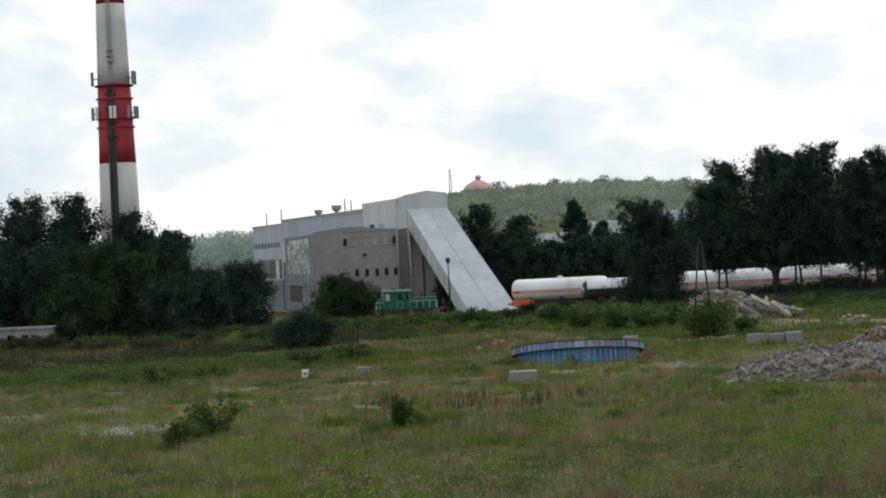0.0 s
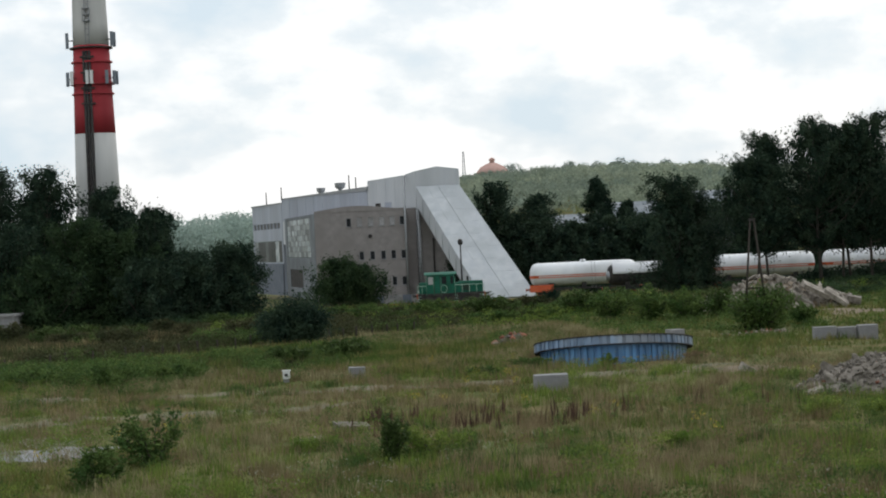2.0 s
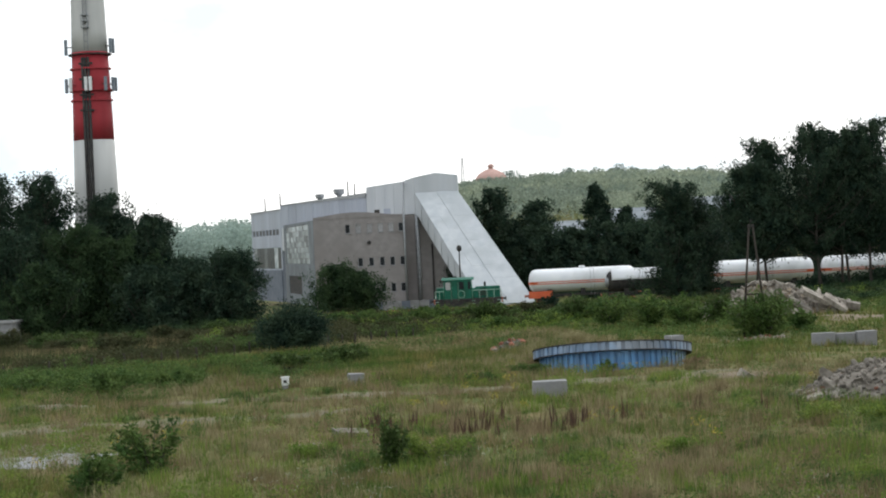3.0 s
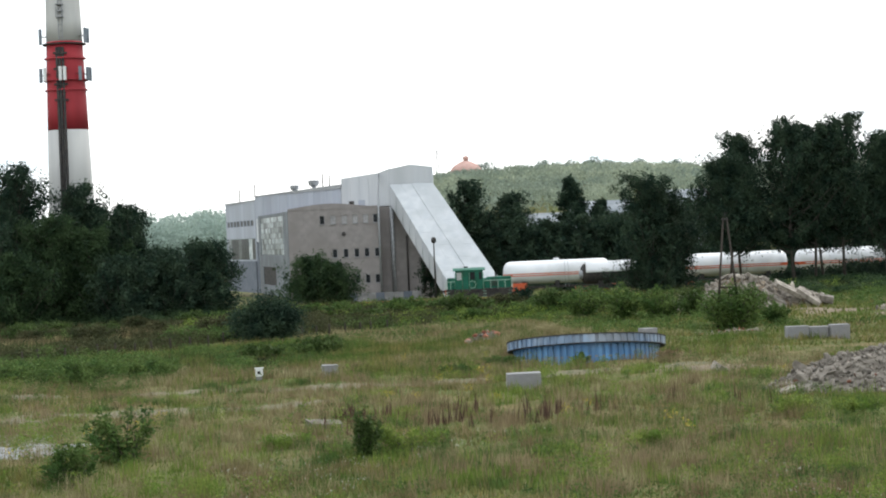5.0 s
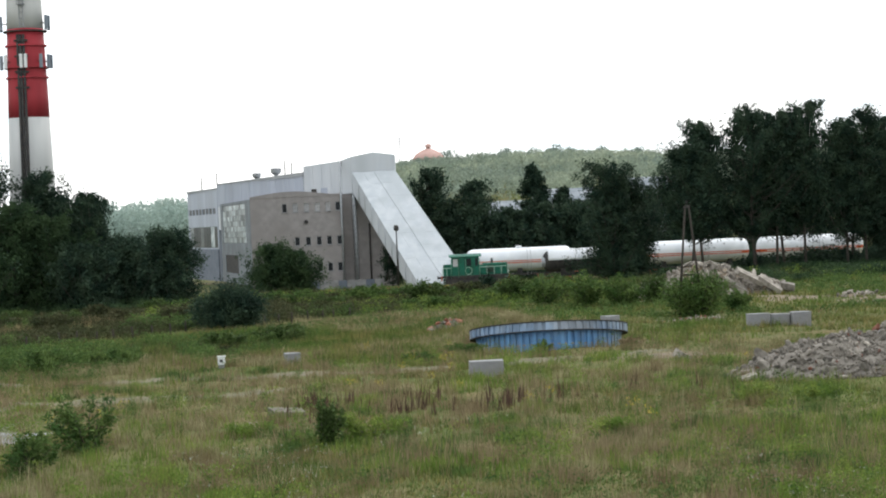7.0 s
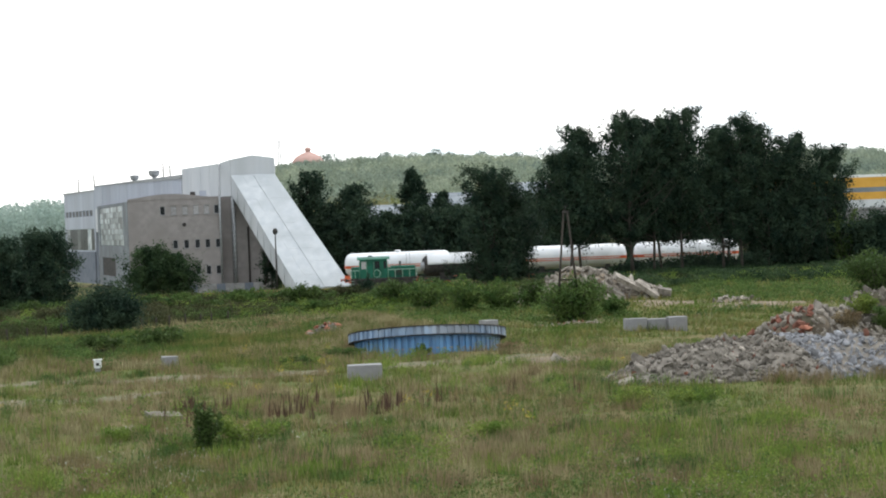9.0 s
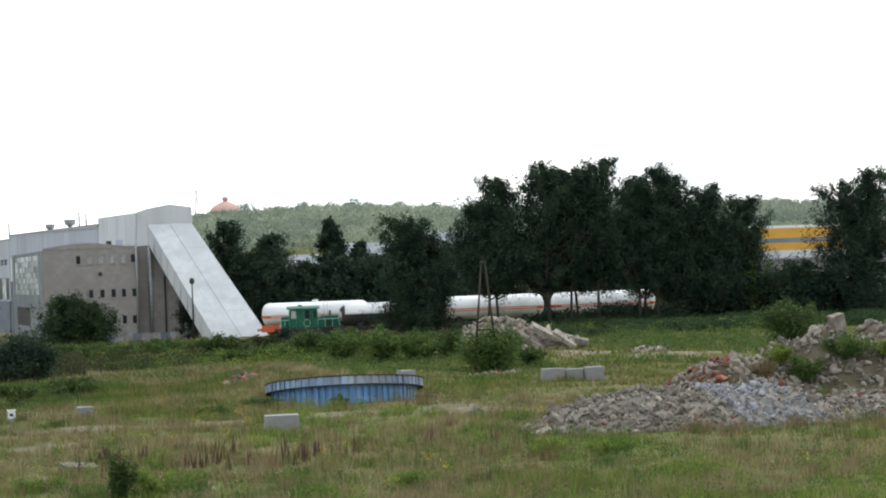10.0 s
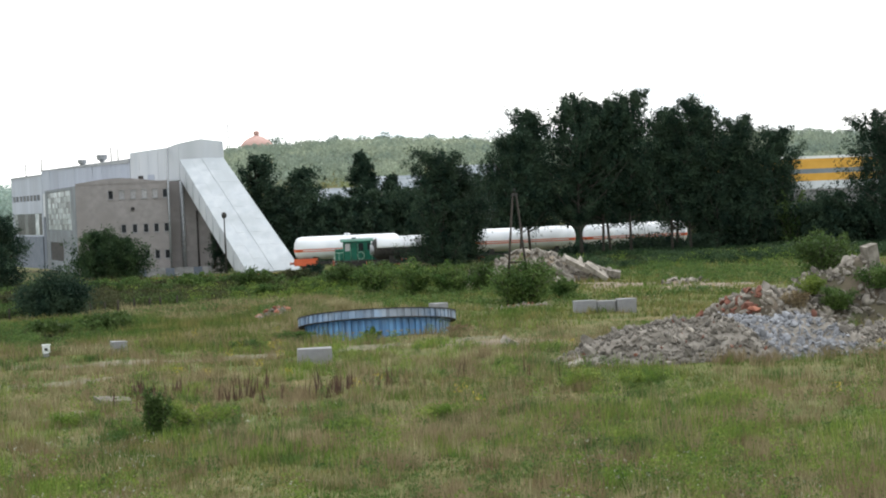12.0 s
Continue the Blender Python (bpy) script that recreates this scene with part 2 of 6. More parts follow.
def thing(name, label, category, at=(0, 0, 0), rz=0.0, group="", kind=""):
    ob = new(name)
    ob.matrix_basis = pose(*at, 0, 0, rz)
    return tagged(ob, label, category, group, kind)


def box(bm, lo, hi, bevel=0.0, turn=None):
    c = [(a + b) / 2 for a, b in zip(lo, hi)]
    s = [abs(b - a) for a, b in zip(lo, hi)]
    r = bmesh.ops.create_cube(bm, size=1.0)
    vs = r["verts"]
    bmesh.ops.scale(bm, vec=s, verts=vs)
    if bevel:
        es = list({e for v in vs for e in v.link_edges})
        r2 = bmesh.ops.bevel(bm, geom=es, offset=bevel, segments=2, affect="EDGES", profile=0.6)
        vs = list({v for f in r2["faces"] for v in f.verts} | {v for v in vs if v.is_valid})
    m = Matrix.Translation(c)
    if turn is not None:
        m = m @ turn
    bmesh.ops.transform(bm, matrix=m, verts=vs)
    return bm


def box_part(name, lo, hi, material, parent=None, label="", bevel=0.0):
    return part(name, box(bmesh.new(), lo, hi, bevel), material, parent, label)


def tube(bm, points, radii, sides=8, cap=True):
    """A round tapered tube along points."""
    pts = [Vector(p) for p in points]
    rings = []
    for i, p in enumerate(pts):
        d = (pts[min(i + 1, len(pts) - 1)] - pts[max(i - 1, 0)]).normalized()
        a = d.orthogonal().normalized() if abs(d.z) < 0.99 else Vector((1, 0, 0))
        if abs(d.z) < 0.99:
            a = d.cross(Vector((0, 0, 1))).normalized()
        b = d.cross(a)
        rings.append([bm.verts.new(p + float(radii[i]) * (math.cos(2 * math.pi * k / sides) * a + math.sin(2 * math.pi * k / sides) * b)) for k in range(sides)])
    for r0, r1 in zip(rings, rings[1:]):
        for k in range(sides):
            bm.faces.new((r0[k], r0[(k + 1) % sides], r1[(k + 1) % sides], r1[k]))
    if cap:
        bm.faces.new(rings[0][::-1])
        bm.faces.new(rings[-1])
    return bm


def tube_part(name, points, radii, material, parent=None, label="", sides=8, smooth=True):
    return part(name, tube(bmesh.new(), points, radii, sides), material, parent, label, smooth)


def lathe(bm, profile, sides=24, axis="z"):
    """A turned body: profile rows of radius and height."""
    rings = []
    for r, h in profile:
        ring = []
        for k in range(sides):
            c, s = math.cos(2 * math.pi * k / sides) * r, math.sin(2 * math.pi * k / sides) * r
            ring.append(bm.verts.new((c, s, h) if axis == "z" else (h, c, s)))
        rings.append(ring)
    for r0, r1 in zip(rings, rings[1:]):
        for k in range(sides):
            bm.faces.new((r0[k], r0[(k + 1) % sides], r1[(k + 1) % sides], r1[k]))
    bm.faces.new(rings[0][::-1])
    bm.faces.new(rings[-1])
    return bm


def leaves(name, centres, rights, ups, material, parent=None, label=""):
    """Many small pointed leaves or blades in one mesh: centre, half width at the base and half length of each."""
    n = len(centres)
    v = np.empty((n, 3, 3), np.float32)
    v[:, 0], v[:, 1], v[:, 2] = centres - ups - rights, centres - ups + rights, centres + ups
    me = bpy.data.meshes.new(name)
    me.vertices.add(3 * n)
    me.vertices.foreach_set("co", v.ravel())
    me.loops.add(3 * n)
    me.loops.foreach_set("vertex_index", np.arange(3 * n, dtype=np.int32))
    me.polygons.add(n)
    me.polygons.foreach_set("loop_start", np.arange(0, 3 * n, 3, dtype=np.int32))
    me.polygons.foreach_set("loop_total", np.full(n, 3, np.int32))
    me.materials.append(material)
    me.update()
    me.validate()
    ob = new(name, me)
    ob.parent = parent
    return tagged(ob, label) if label else ob


def wall_holes(u0, u1, z0, z1, thick, holes, origin, along, top=None):
    """A wall in the plane (along, up) with rectangular openings right through it. holes: (ua, ub, za, zb)."""
    us = sorted({u0, u1, *[h[0] for h in holes], *[h[1] for h in holes]})
    zs = sorted({z0, z1, *[h[2] for h in holes], *[h[3] for h in holes]})
    bm = bmesh.new()
    o, a = Vector(origin), Vector(along).normalized()
    back = Vector((-a.y, a.x, 0)) * thick
    cache = {}

    def vert(u, z, deep):
        key = (round(u, 4), round(z, 4), deep)
        if key not in cache:
            cache[key] = bm.verts.new(o + a * u + Vector((0, 0, z)) + (back if deep else Vector()))
        return cache[key]

    def solid(i, j):
        if not (0 <= i < len(us) - 1 and 0 <= j < len(zs) - 1):
            return False
        um, zm = (us[i] + us[i + 1]) / 2, (zs[j] + zs[j + 1]) / 2
        return not any(h[0] < um < h[1] and h[2] < zm < h[3] for h in holes)

    for i in range(len(us) - 1):
        for j in range(len(zs) - 1):
            if not solid(i, j):
                continue
            ua, ub, za, zb = us[i], us[i + 1], zs[j], zs[j + 1]
            for deep in (0, 1):
                f = [vert(ua, za, deep), vert(ub, za, deep), vert(ub, zb, deep), vert(ua, zb, deep)]
                bm.faces.new(f if not deep else f[::-1])
            for di, dj, e in ((-1, 0, ((ua, zb), (ua, za))), (1, 0, ((ub, za), (ub, zb))), (0, -1, ((ua, za), (ub, za))), (0, 1, ((ub, zb), (ua, zb)))):
                if not solid(i + di, j + dj):
                    (p, q), (r, s) = e
                    bm.faces.new((vert(p, q, 1), vert(r, s, 1), vert(r, s, 0), vert(p, q, 0)))
    return bm


def prism(bm, outline, z0, z1):
    """An upright prism over a plan outline; z1 is a height or one for each corner."""
    tops = z1 if isinstance(z1, (list, tuple)) else [z1] * len(outline)
    lo = [bm.verts.new((x, y, z0)) for x, y in outline]
    hi = [bm.verts.new((x, y, z)) for (x, y), z in zip(outline, tops)]
    n = len(outline)
    for k in range(n):
        bm.faces.new((lo[k], lo[(k + 1) % n], hi[(k + 1) % n], hi[k]))
    bm.faces.new(lo[::-1])
    bm.faces.new(hi)
    bmesh.ops.recalc_face_normals(bm, faces=bm.faces)
    return bm


# ---- ground ----
def smooth(a, b, v):
    t = np.clip((v - a) / (b - a), 0, 1)
    return t * t * (3 - 2 * t)


def bank_foot(x):
    """Where the foot of the bank runs: away from the viewer towards the right."""
    return 169 + np.where(x < -11.4, 1.35, 0.8) * (np.minimum(x, 0) + 11.4)


def ground_z(x, y):
    """Height of the ground: an uneven field, a low bank before the tracks and a wooded hill far behind."""
    x, y = np.asarray(x, float), np.asarray(y, float)
    z = 0.10 * np.sin(x * 0.31 + 1.3) * np.cos(y * 0.19) + 0.07 * np.sin(x * 0.83 + y * 0.57)
    z = z * smooth(30, 60, y) * (1 - smooth(236, 244, y))
    foot = np.maximum(bank_foot(x), 120)
    crest = 0.35 - 0.25 * smooth(-20, 4, x)
    bank = smooth(foot + 1, foot + 22, y) * (1 - 0.65 * smooth(foot + 26, foot + 48, y)) * (1 - smooth(228, 240, y))
    z = z + bank * (crest * (1 - smooth(18, 30, x)) + 0.3 * smooth(18, 30, x) * smooth(190, 214, y)) * (1 + 0.18 * np.sin(x * 0.7 + 0.3 * y))
    z = z - 0.28 * np.exp(-((y - foot + 1.5) / 2.2) ** 2) * (1 - smooth(-6, 2, x))
    z = z + 1.0 * np.exp(-((x - 5.2) / 3.0) ** 2 - ((y - 148) / 6.0) ** 2)   # grassy mound behind the basin
    rise = smooth(700, 1450, y)
    h = 12 + 30 * smooth(-150, 10, x) - 7 * smooth(200, 420, x) + 3 * np.sin(x * 0.021)
    z = z - 0.9 * smooth(268, 276, y) * (1 - smooth(330, 380, y)) * (1 - smooth(2, 8, x))
    return z + rise * h - 0.5 * smooth(238, 247, y) * (1 - smooth(269, 275, y))


def build_ground():
    xs = np.unique(np.concatenate([np.linspace(-3000, -120, 25), np.linspace(-120, 120, 161), np.linspace(120, 3000, 25)]))
    ys = np.unique(np.concatenate([np.linspace(-600, 30, 14), np.linspace(30, 260, 155), np.linspace(260, 700, 12), np.linspace(700, 1600, 19), np.linspace(1600, 4200, 10)]))
    gx, gy = np.meshgrid(xs, ys)
    gz = ground_z(gx, gy)
    n, m = gx.shape
    verts = np.stack([gx, gy, gz], -1).reshape(-1, 3)
    faces = [(j * m + i, j * m + i + 1, (j + 1) * m + i + 1, (j + 1) * m + i) for j in range(n - 1) for i in range(m - 1)]
    tagged(obj("ground", verts, faces, M["soil"], smooth=True), "uneven weedy field of dry grass and bare soil", "ground", kind="structure")


build_ground()
RNG = np.random.default_rng(7)


def field_points(n, y0, y1, near=1.0):
    """Random places within the seen wedge of the field, denser towards the camera."""
    y = y0 + (y1 - y0) * RNG.random(n) ** near
    x = -5 - y * 0.27 + RNG.random(n) * (y * 0.64 + 8)
    return x, y


TRACKS = [[(-44, 90), (-30, 93.6), (-21, 96.6), (-13, 99), (-5, 101.5)], [(-44, 114.5), (-24, 113), (-9.6, 110), (0, 111), (11.5, 114), (17.5, 117)]]


def off_track(x, y):
    """True where nothing has trodden the grass down."""
    keep = np.ones(len(x), bool)
    for path, wide in zip(TRACKS, (2.0, 1.5)):
        yc = np.interp(x, [q[0] for q in path], [q[1] for q in path])
        keep &= (np.abs(y - yc) > wide) | (x > path[-1][0]) | (RNG.random(len(x)) < 0.42)
    return keep


def blades(name, x, y, height, width, spread, per, material, label, category, lean=0.35, raised=0.0):
    """Upright pointed blades in tufts, all in one mesh."""
    k = off_track(x, y)
    height = (height + np.zeros(len(x)))[k]
    x, y = x[k], y[k]
    n = len(x) * per
    bx = np.repeat(x, per) + RNG.normal(0, spread, n)
    by = np.repeat(y, per) + RNG.normal(0, spread, n)
    h = np.repeat(height + np.zeros(len(x)), per) * (0.55 + 0.6 * RNG.random(n))
    bz = ground_z(bx, by) - 0.03 + raised
    ang = RNG.random(n) * 2 * np.pi
    dx, dy = RNG.normal(0, lean, n) * h, RNG.normal(0, lean, n) * h
    w = width * (0.6 + 0.8 * RNG.random(n))
    c = np.stack([bx + dx * 0.35, by + dy * 0.35, bz + h * 0.45], 1)
    up = np.stack([dx * 0.5, dy * 0.5, h * 0.5], 1)
    right = np.stack([np.cos(ang) * w, np.sin(ang) * w * 0.4, np.zeros(n)], 1)
    return tagged(leaves(name, c, right, up, material), label, category, kind="stuff")


def tufts(name, x, y, height, size, per, leaf, material, label, category, top=0.0):
    """Leafy herbs: round loose tufts of small leaves, all in one mesh. top: share of the height where the leaves begin."""
    k = off_track(x, y)
    height = (height + np.zeros(len(x)))[k]
    x, y = x[k], y[k]
    n = len(x) * per
    h = np.repeat(height + np.zeros(len(x)), per)
    s = np.repeat(size + np.zeros(len(x)), per)
    cx, cy = np.repeat(x, per) + RNG.normal(0, 0.45, n) * s, np.repeat(y, per) + RNG.normal(0, 0.45, n) * s
    cz = ground_z(cx, cy) + h * (top + (1 - top) * RNG.random(n))
    a = RNG.normal(size=(n, 3))
    a /= np.linalg.norm(a, axis=1, keepdims=True)
    u = np.cross(a, RNG.normal(size=(n, 3)))
    u /= np.linalg.norm(u, axis=1, keepdims=True)
    l = leaf * (0.6 + 0.8 * RNG.random((n, 1)))
    return tagged(leaves(name, np.stack([cx, cy, cz], 1), a * l * 0.5, u * l, material), label, category, kind="stuff")


def patch(x, y, s, seed):
    return np.array([noise.noise((a * s + seed, b * s * 0.45, seed)) + 0.5 * noise.noise((a * s * 3.1, b * s * 1.4, seed)) for a, b in zip(x, y)])


def build_grass():
    x, y = field_points(34000, 36, 150, 1.35)
    p = patch(x, y, 0.09, 3.1)
    low = (1 - 0.55 * smooth(78, 60, y) * smooth(-4, 6, x)) * (0.55 + 0.9 * smooth(-0.25, 0.45, patch(x, y, 0.16, 12.4)))
    g = p > -0.10
    blades("meadow_grass", x[g], y[g], (0.26 + 0.22 * np.clip(p[g], 0, 1)) * low[g], 0.020, 0.20, 8, M["grass"], "green and yellowing meadow grass over the field", "grass")
    s = (~g | (RNG.random(len(x)) < 0.22)) & ((RNG.random(len(x)) < 0.35) | (y > 66) | (x < 0))
    blades("dry_grass", x[s], y[s], 0.42, 0.013, 0.22, 9, M["straw"], "dry straw-coloured seed grass over the field", "grass", lean=0.22)
    x, y = field_points(9000, 38, 72, 1.0)
    k = (patch(x, y, 0.12, 5.5) > 0.0) & (x > -3)
    blades("short_grass", x[k], y[k], 0.20, 0.02, 0.25, 10, M["short"], "short bright green grass in the foreground", "grass", lean=0.4)
    x, y = field_points(12000, 128, 250, 1.0)
    k = (x > -8 - 8 * RNG.random(len(x))) | (y < bank_foot(x))
    k &= ~((x < -8) & (y < 140) & (RNG.random(len(x)) < 0.6))
    blades("bank_grass", x[k], y[k], 0.35 + 0.35 * RNG.random(k.sum()), 0.04, 0.35, 8, M["grass"], "long grass on the bank before the tracks", "grass")
    k = ~k
    blades("dark_bank_grass", x[k], y[k], 0.6 + 0.4 * RNG.random(k.sum()), 0.05, 0.4, 12, M["bank"], "dark brownish rank grass on the bank before the wood", "grass")
    x, y = field_points(5000, 40, 150, 1.2)
    k = patch(x, y, 0.07, 9.7) > 0.10
    tufts("leafy_herbs", x[k], y[k], 0.25 + 0.30 * RNG.random(k.sum()), 0.45, 34, 0.045, M["weed"], "dark green leafy herbs in patches", "weeds")
    x, y = field_points(6500, 150, 236, 1.0)
    k = (patch(x, y, 0.05, 2.2) > 0.06) & ((x > -10) | (y < bank_foot(x) - 2))
    tufts("bank_herbs", x[k], y[k], 0.25 + 0.45 * RNG.random(k.sum()), 0.8, 44, 0.09, M["weed"], "rank green herbs and brambles on the bank", "weeds")
    # taller clumps of seed grass and herbs that break up the meadow
    x, y = field_points(2300, 40, 128, 1.2)
    p = patch(x, y, 0.11, 4.4)
    k = (p > 0.02) & ((y > 62) | (x < -2))
    blades("tall_seed_grass", x[k], y[k], 0.55 + 0.35 * RNG.random(k.sum()), 0.016, 0.30, 26, M["seed"], "tall reddish-brown seed grass in loose clumps", "grass", lean=0.16)
    k = (patch(x, y, 0.10, 6.1) > 0.10)
    blades("tall_green_grass", x[k], y[k], 0.5 + 0.35 * RNG.random(k.sum()), 0.022, 0.28, 24, M["herb"], "tall yellow-green grass in loose clumps", "grass", lean=0.2)
    # plumes of pale seed grass and single dark herbs that stand out from the meadow
    x, y = field_points(1500, 42, 122, 1.3)
    k = patch(x, y, 0.16, 2.7) > -0.02
    blades("pale_plume_grass", x[k], y[k], 0.62 + 0.3 * RNG.random(k.sum()), 0.012, 0.16, 30, M["straw"], "pale feathery grass in tussocks", "grass", lean=0.13)
    x, y = field_points(1300, 42, 118, 1.3)
    k = patch(x, y, 0.14, 7.1) > -0.05
    tufts("single_herbs", x[k], y[k], 0.35 + 0.55 * RNG.random(k.sum()), 0.26, 70, 0.04, M["weed"], "single dark leafy herbs in the meadow", "weeds", top=0.05)
    x, y = RNG.uniform(-22, -16, 70), RNG.uniform(80, 86, 70)
    tufts("white_flower_patch", x, y, 0.42, 0.7, 26, 0.030, M["flower"], "dense patch of greenish white flowers", "flowers", top=0.5)
    x, y = field_points(900, 41, 58, 1.0)
    k = (x < 2) & (patch(x, y, 0.2, 3.3) > 0.0)
    tufts("white_umbels", x[k], y[k], 0.5, 0.4, 7, 0.035, M["flower"], "small white umbels low in the foreground", "flowers", top=0.8)
    x, y = field_points(1500, 42, 125, 1.2)
    k = patch(x, y, 0.13, 8.3) > 0.12
    tufts("tall_herbs", x[k], y[k], 0.45 + 0.6 * RNG.random(k.sum()), 0.42, 90, 0.045, M["herb"], "yellow-green leafy herbs standing in the meadow", "weeds", top=0.1)
    x = RNG.uniform(-62, 0, 2600)
    y = np.maximum(bank_foot(x), 120) + RNG.uniform(2, 40, 2600)
    k = patch(x, y, 0.10, 3.9) > -0.22
    tufts("bank_brambles", x[k], y[k], 0.3 + 0.9 * RNG.random(k.sum()), 0.7, 80, 0.085, M["bramble"], "dark brownish brambles on the bank before the wood", "weeds")
    k = patch(x, y, 0.12, 1.9) > 0.30
    tufts("bank_green_herbs", x[k], y[k], 0.3 + 0.8 * RNG.random(k.sum()), 0.6, 80, 0.085, M["weed"], "green herbs between the brambles of the bank", "weeds")
    x = RNG.uniform(-62, 0, 1500)
    y = np.maximum(bank_foot(x), 120) + RNG.normal(30, 3, 1500)
    blades("bank_crest_straw", x, y, 0.6 + 0.3 * RNG.random(1500), 0.025, 0.3, 9, M["straw"], "pale dry grass along the crest of the bank", "grass", lean=0.2)
    for name, m, seed_, label in (("bank_crest_herbs", "weed", 1.7, "rank green herbs on the crest of the bank"), ("bank_crest_brambles", "bramble", 5.9, "brownish brambles on the crest of the bank"), ("bank_crest_grass", "herb", 8.8, "yellow-green herbs on the crest of the bank")):
        x = RNG.uniform(-24, 66, 1500)
        y = RNG.uniform(174, 230, 1500)
        k = (patch(x, y, 0.10, seed_) > 0.05) & ((x < 27) | (y > 205))
        tufts(name, x[k], y[k], 0.45 + 0.9 * RNG.random(k.sum()) ** 1.5, 0.7, 80, 0.085, M[m], label, "weeds")
    x = np.concatenate([RNG.uniform(29, 86, 1500), RNG.uniform(-60, -24, 260)])
    y = np.concatenate([RNG.uniform(206, 246, 1500), RNG.uniform(203, 214, 260)])
    k = (y > 232) | (x < 0) | (patch(x, y, 0.09, 6.6) > -0.25)
    x, y = x[k], y[k]
    tufts("undergrowth", x, y, 0.5 + 0.9 * RNG.random(len(x)), 1.2, 130, 0.11, M["leaf3"], "dark undergrowth below the trees", "undergrowth")
    x, y = RNG.uniform(8, 92, 600), RNG.uniform(271, 292, 600)
    tufts("siding_undergrowth", x, y, 0.8 + 1.4 * RNG.random(600), 1.3, 80, 0.2, M["leaf"], "dark undergrowth behind the sidings", "undergrowth")
    x, y = RNG.normal(5.2, 2.4, 420), RNG.normal(146, 4.0, 420)
    blades("mound_grass", x, y, 0.5 + 0.3 * RNG.random(420), 0.022, 0.25, 26, M["straw"], "pale dry grass on the mound behind the basin", "grass", lean=0.25)
    # lush strip of herbs along the far side of the dirt track
    x = RNG.uniform(-42, -13 + 4 * RNG.random(1500))
    y = np.minimum(RNG.normal(129, 6.0, 1500), np.maximum(bank_foot(x), 122) - 4)
    k = patch(x, y, 0.13, 6.4) > -0.12
    x, y = x[k], y[k]
    tufts("thicket_herbs", x, y, 0.5 + 0.8 * RNG.random(len(x)), 0.6, 70, 0.07, M["weed"], "lush green herbs beside the dirt track", "weeds")
    x, y = field_points(2600, 40, 80, 1.0)
    k = patch(x, y, 0.12, 7.7) > 0.06
    tufts("white_flowers", x[k], y[k], 0.42, 0.35, 3, 0.035, M["flower"], "scattered small white umbel flowers", "flowers", top=0.8)
    x, y = field_points(200, 45, 130, 1.0)
    k = patch(x, y, 0.1, 1.3) > 0.2
    tufts("yellow_flowers", x[k], y[k], 0.7, 0.3, 26, 0.05, M["goldenrod"], "yellow goldenrod flowers", "flowers", top=0.5)
    x, y = RNG.uniform(-32, 6, 3000), RNG.uniform(117, 173, 3000)
    k = (y < bank_foot(x) - 1) | (x > -10)
    x, y = x[k], y[k]
    p = patch(x, y, 0.10, 14.2)
    for name, m, g, label in (("rank_grass", "grass", p > -0.1, "rank green grass before the old fence"), ("rank_straw", "straw", p < 0.02, "pale rank grass before the old fence"), ("rank_weeds", "weed", p > 0.28, "dark rank weeds before the old fence")):
        blades(name, x[g], y[g], 0.45 + 0.4 * RNG.random(g.sum()), 0.03, 0.4, 26, M[m], label, "grass", lean=0.25)
    # bold clumps: lime herbs, pale tussocks and dark stands, a pace or two wide
    for name, m, count, tall, wide, seed_, label in (("lime_clumps", "herb", 130, 0.55, 0.025, 3, "lime green clumps of soft grass"), ("straw_tussocks", "straw", 170, 0.62, 0.016, 5, "pale straw tussocks with drooping seed heads"), ("dark_clumps", "weed", 150, 0.5, 0.026, 9, "dark green clumps of rank grass"), ("brown_clumps", "seed", 120, 0.66, 0.016, 11, "brown clumps of ripe seed grass")):
        x, y = field_points(count * 2, 42, 118, 1.5)
        k = patch(x, y, 0.07, seed_) > -0.05
        blades(name, x[k], y[k], tall * (0.7 + 0.6 * RNG.random(k.sum())), wide, 0.42, 170, M[m], label, "grass", lean=0.2)
    x = np.concatenate([RNG.normal(-4.6, 0.45, 26), RNG.normal(-3.2, 0.5, 16), RNG.uniform(-1.5, 6.8, 46), RNG.uniform(6, 14, 10)])
    y = 88.5 + 0.12 * x + RNG.normal(0, 1.8, len(x))
    blades("dock_stalks", x, y, 0.6 + 0.5 * RNG.random(len(x)), 0.05, 0.10, 4, M["dock"], "dark rust-brown dock seed stalks", "weeds", lean=0.08)


build_grass()


def build_tracks():
    """Dry dirt tracks worn across the field: uneven strips just above the ground."""
    for label, path, wide in (("pale dry dirt track across the field", TRACKS[0], 2.3), ("worn dry track along the lush weeds", TRACKS[1], 1.6)):
        verts, faces = [], []
        n = 90
        x0, x1 = path[0][0], path[-1][0]
        for k in range(n + 1):
            x = x0 + (x1 - x0) * k / n
            yc = float(np.interp(x, [q[0] for q in path], [q[1] for q in path]))
            w = wide * (1 + 0.35 * math.sin(k * 0.7) + 0.2 * math.sin(k * 1.9)) * min(1, (n - k) / 14 + 0.05)
            for s in (-1, -0.4, 0.4, 1):
                y = yc + s * w + 0.3 * math.sin(k * 1.9 + s)
                verts.append((x, y, float(ground_z(x, y)) + (0.04 if abs(s) < 1 else -0.03)))
        for k in range(n):
            for i in range(3):
                a0 = k * 4 + i
                faces.append((a0, a0 + 4, a0 + 5, a0 + 1))
        tagged(obj("dirt_track", verts, faces, M["worn"], smooth=True), label, "track", kind="structure")


build_tracks()


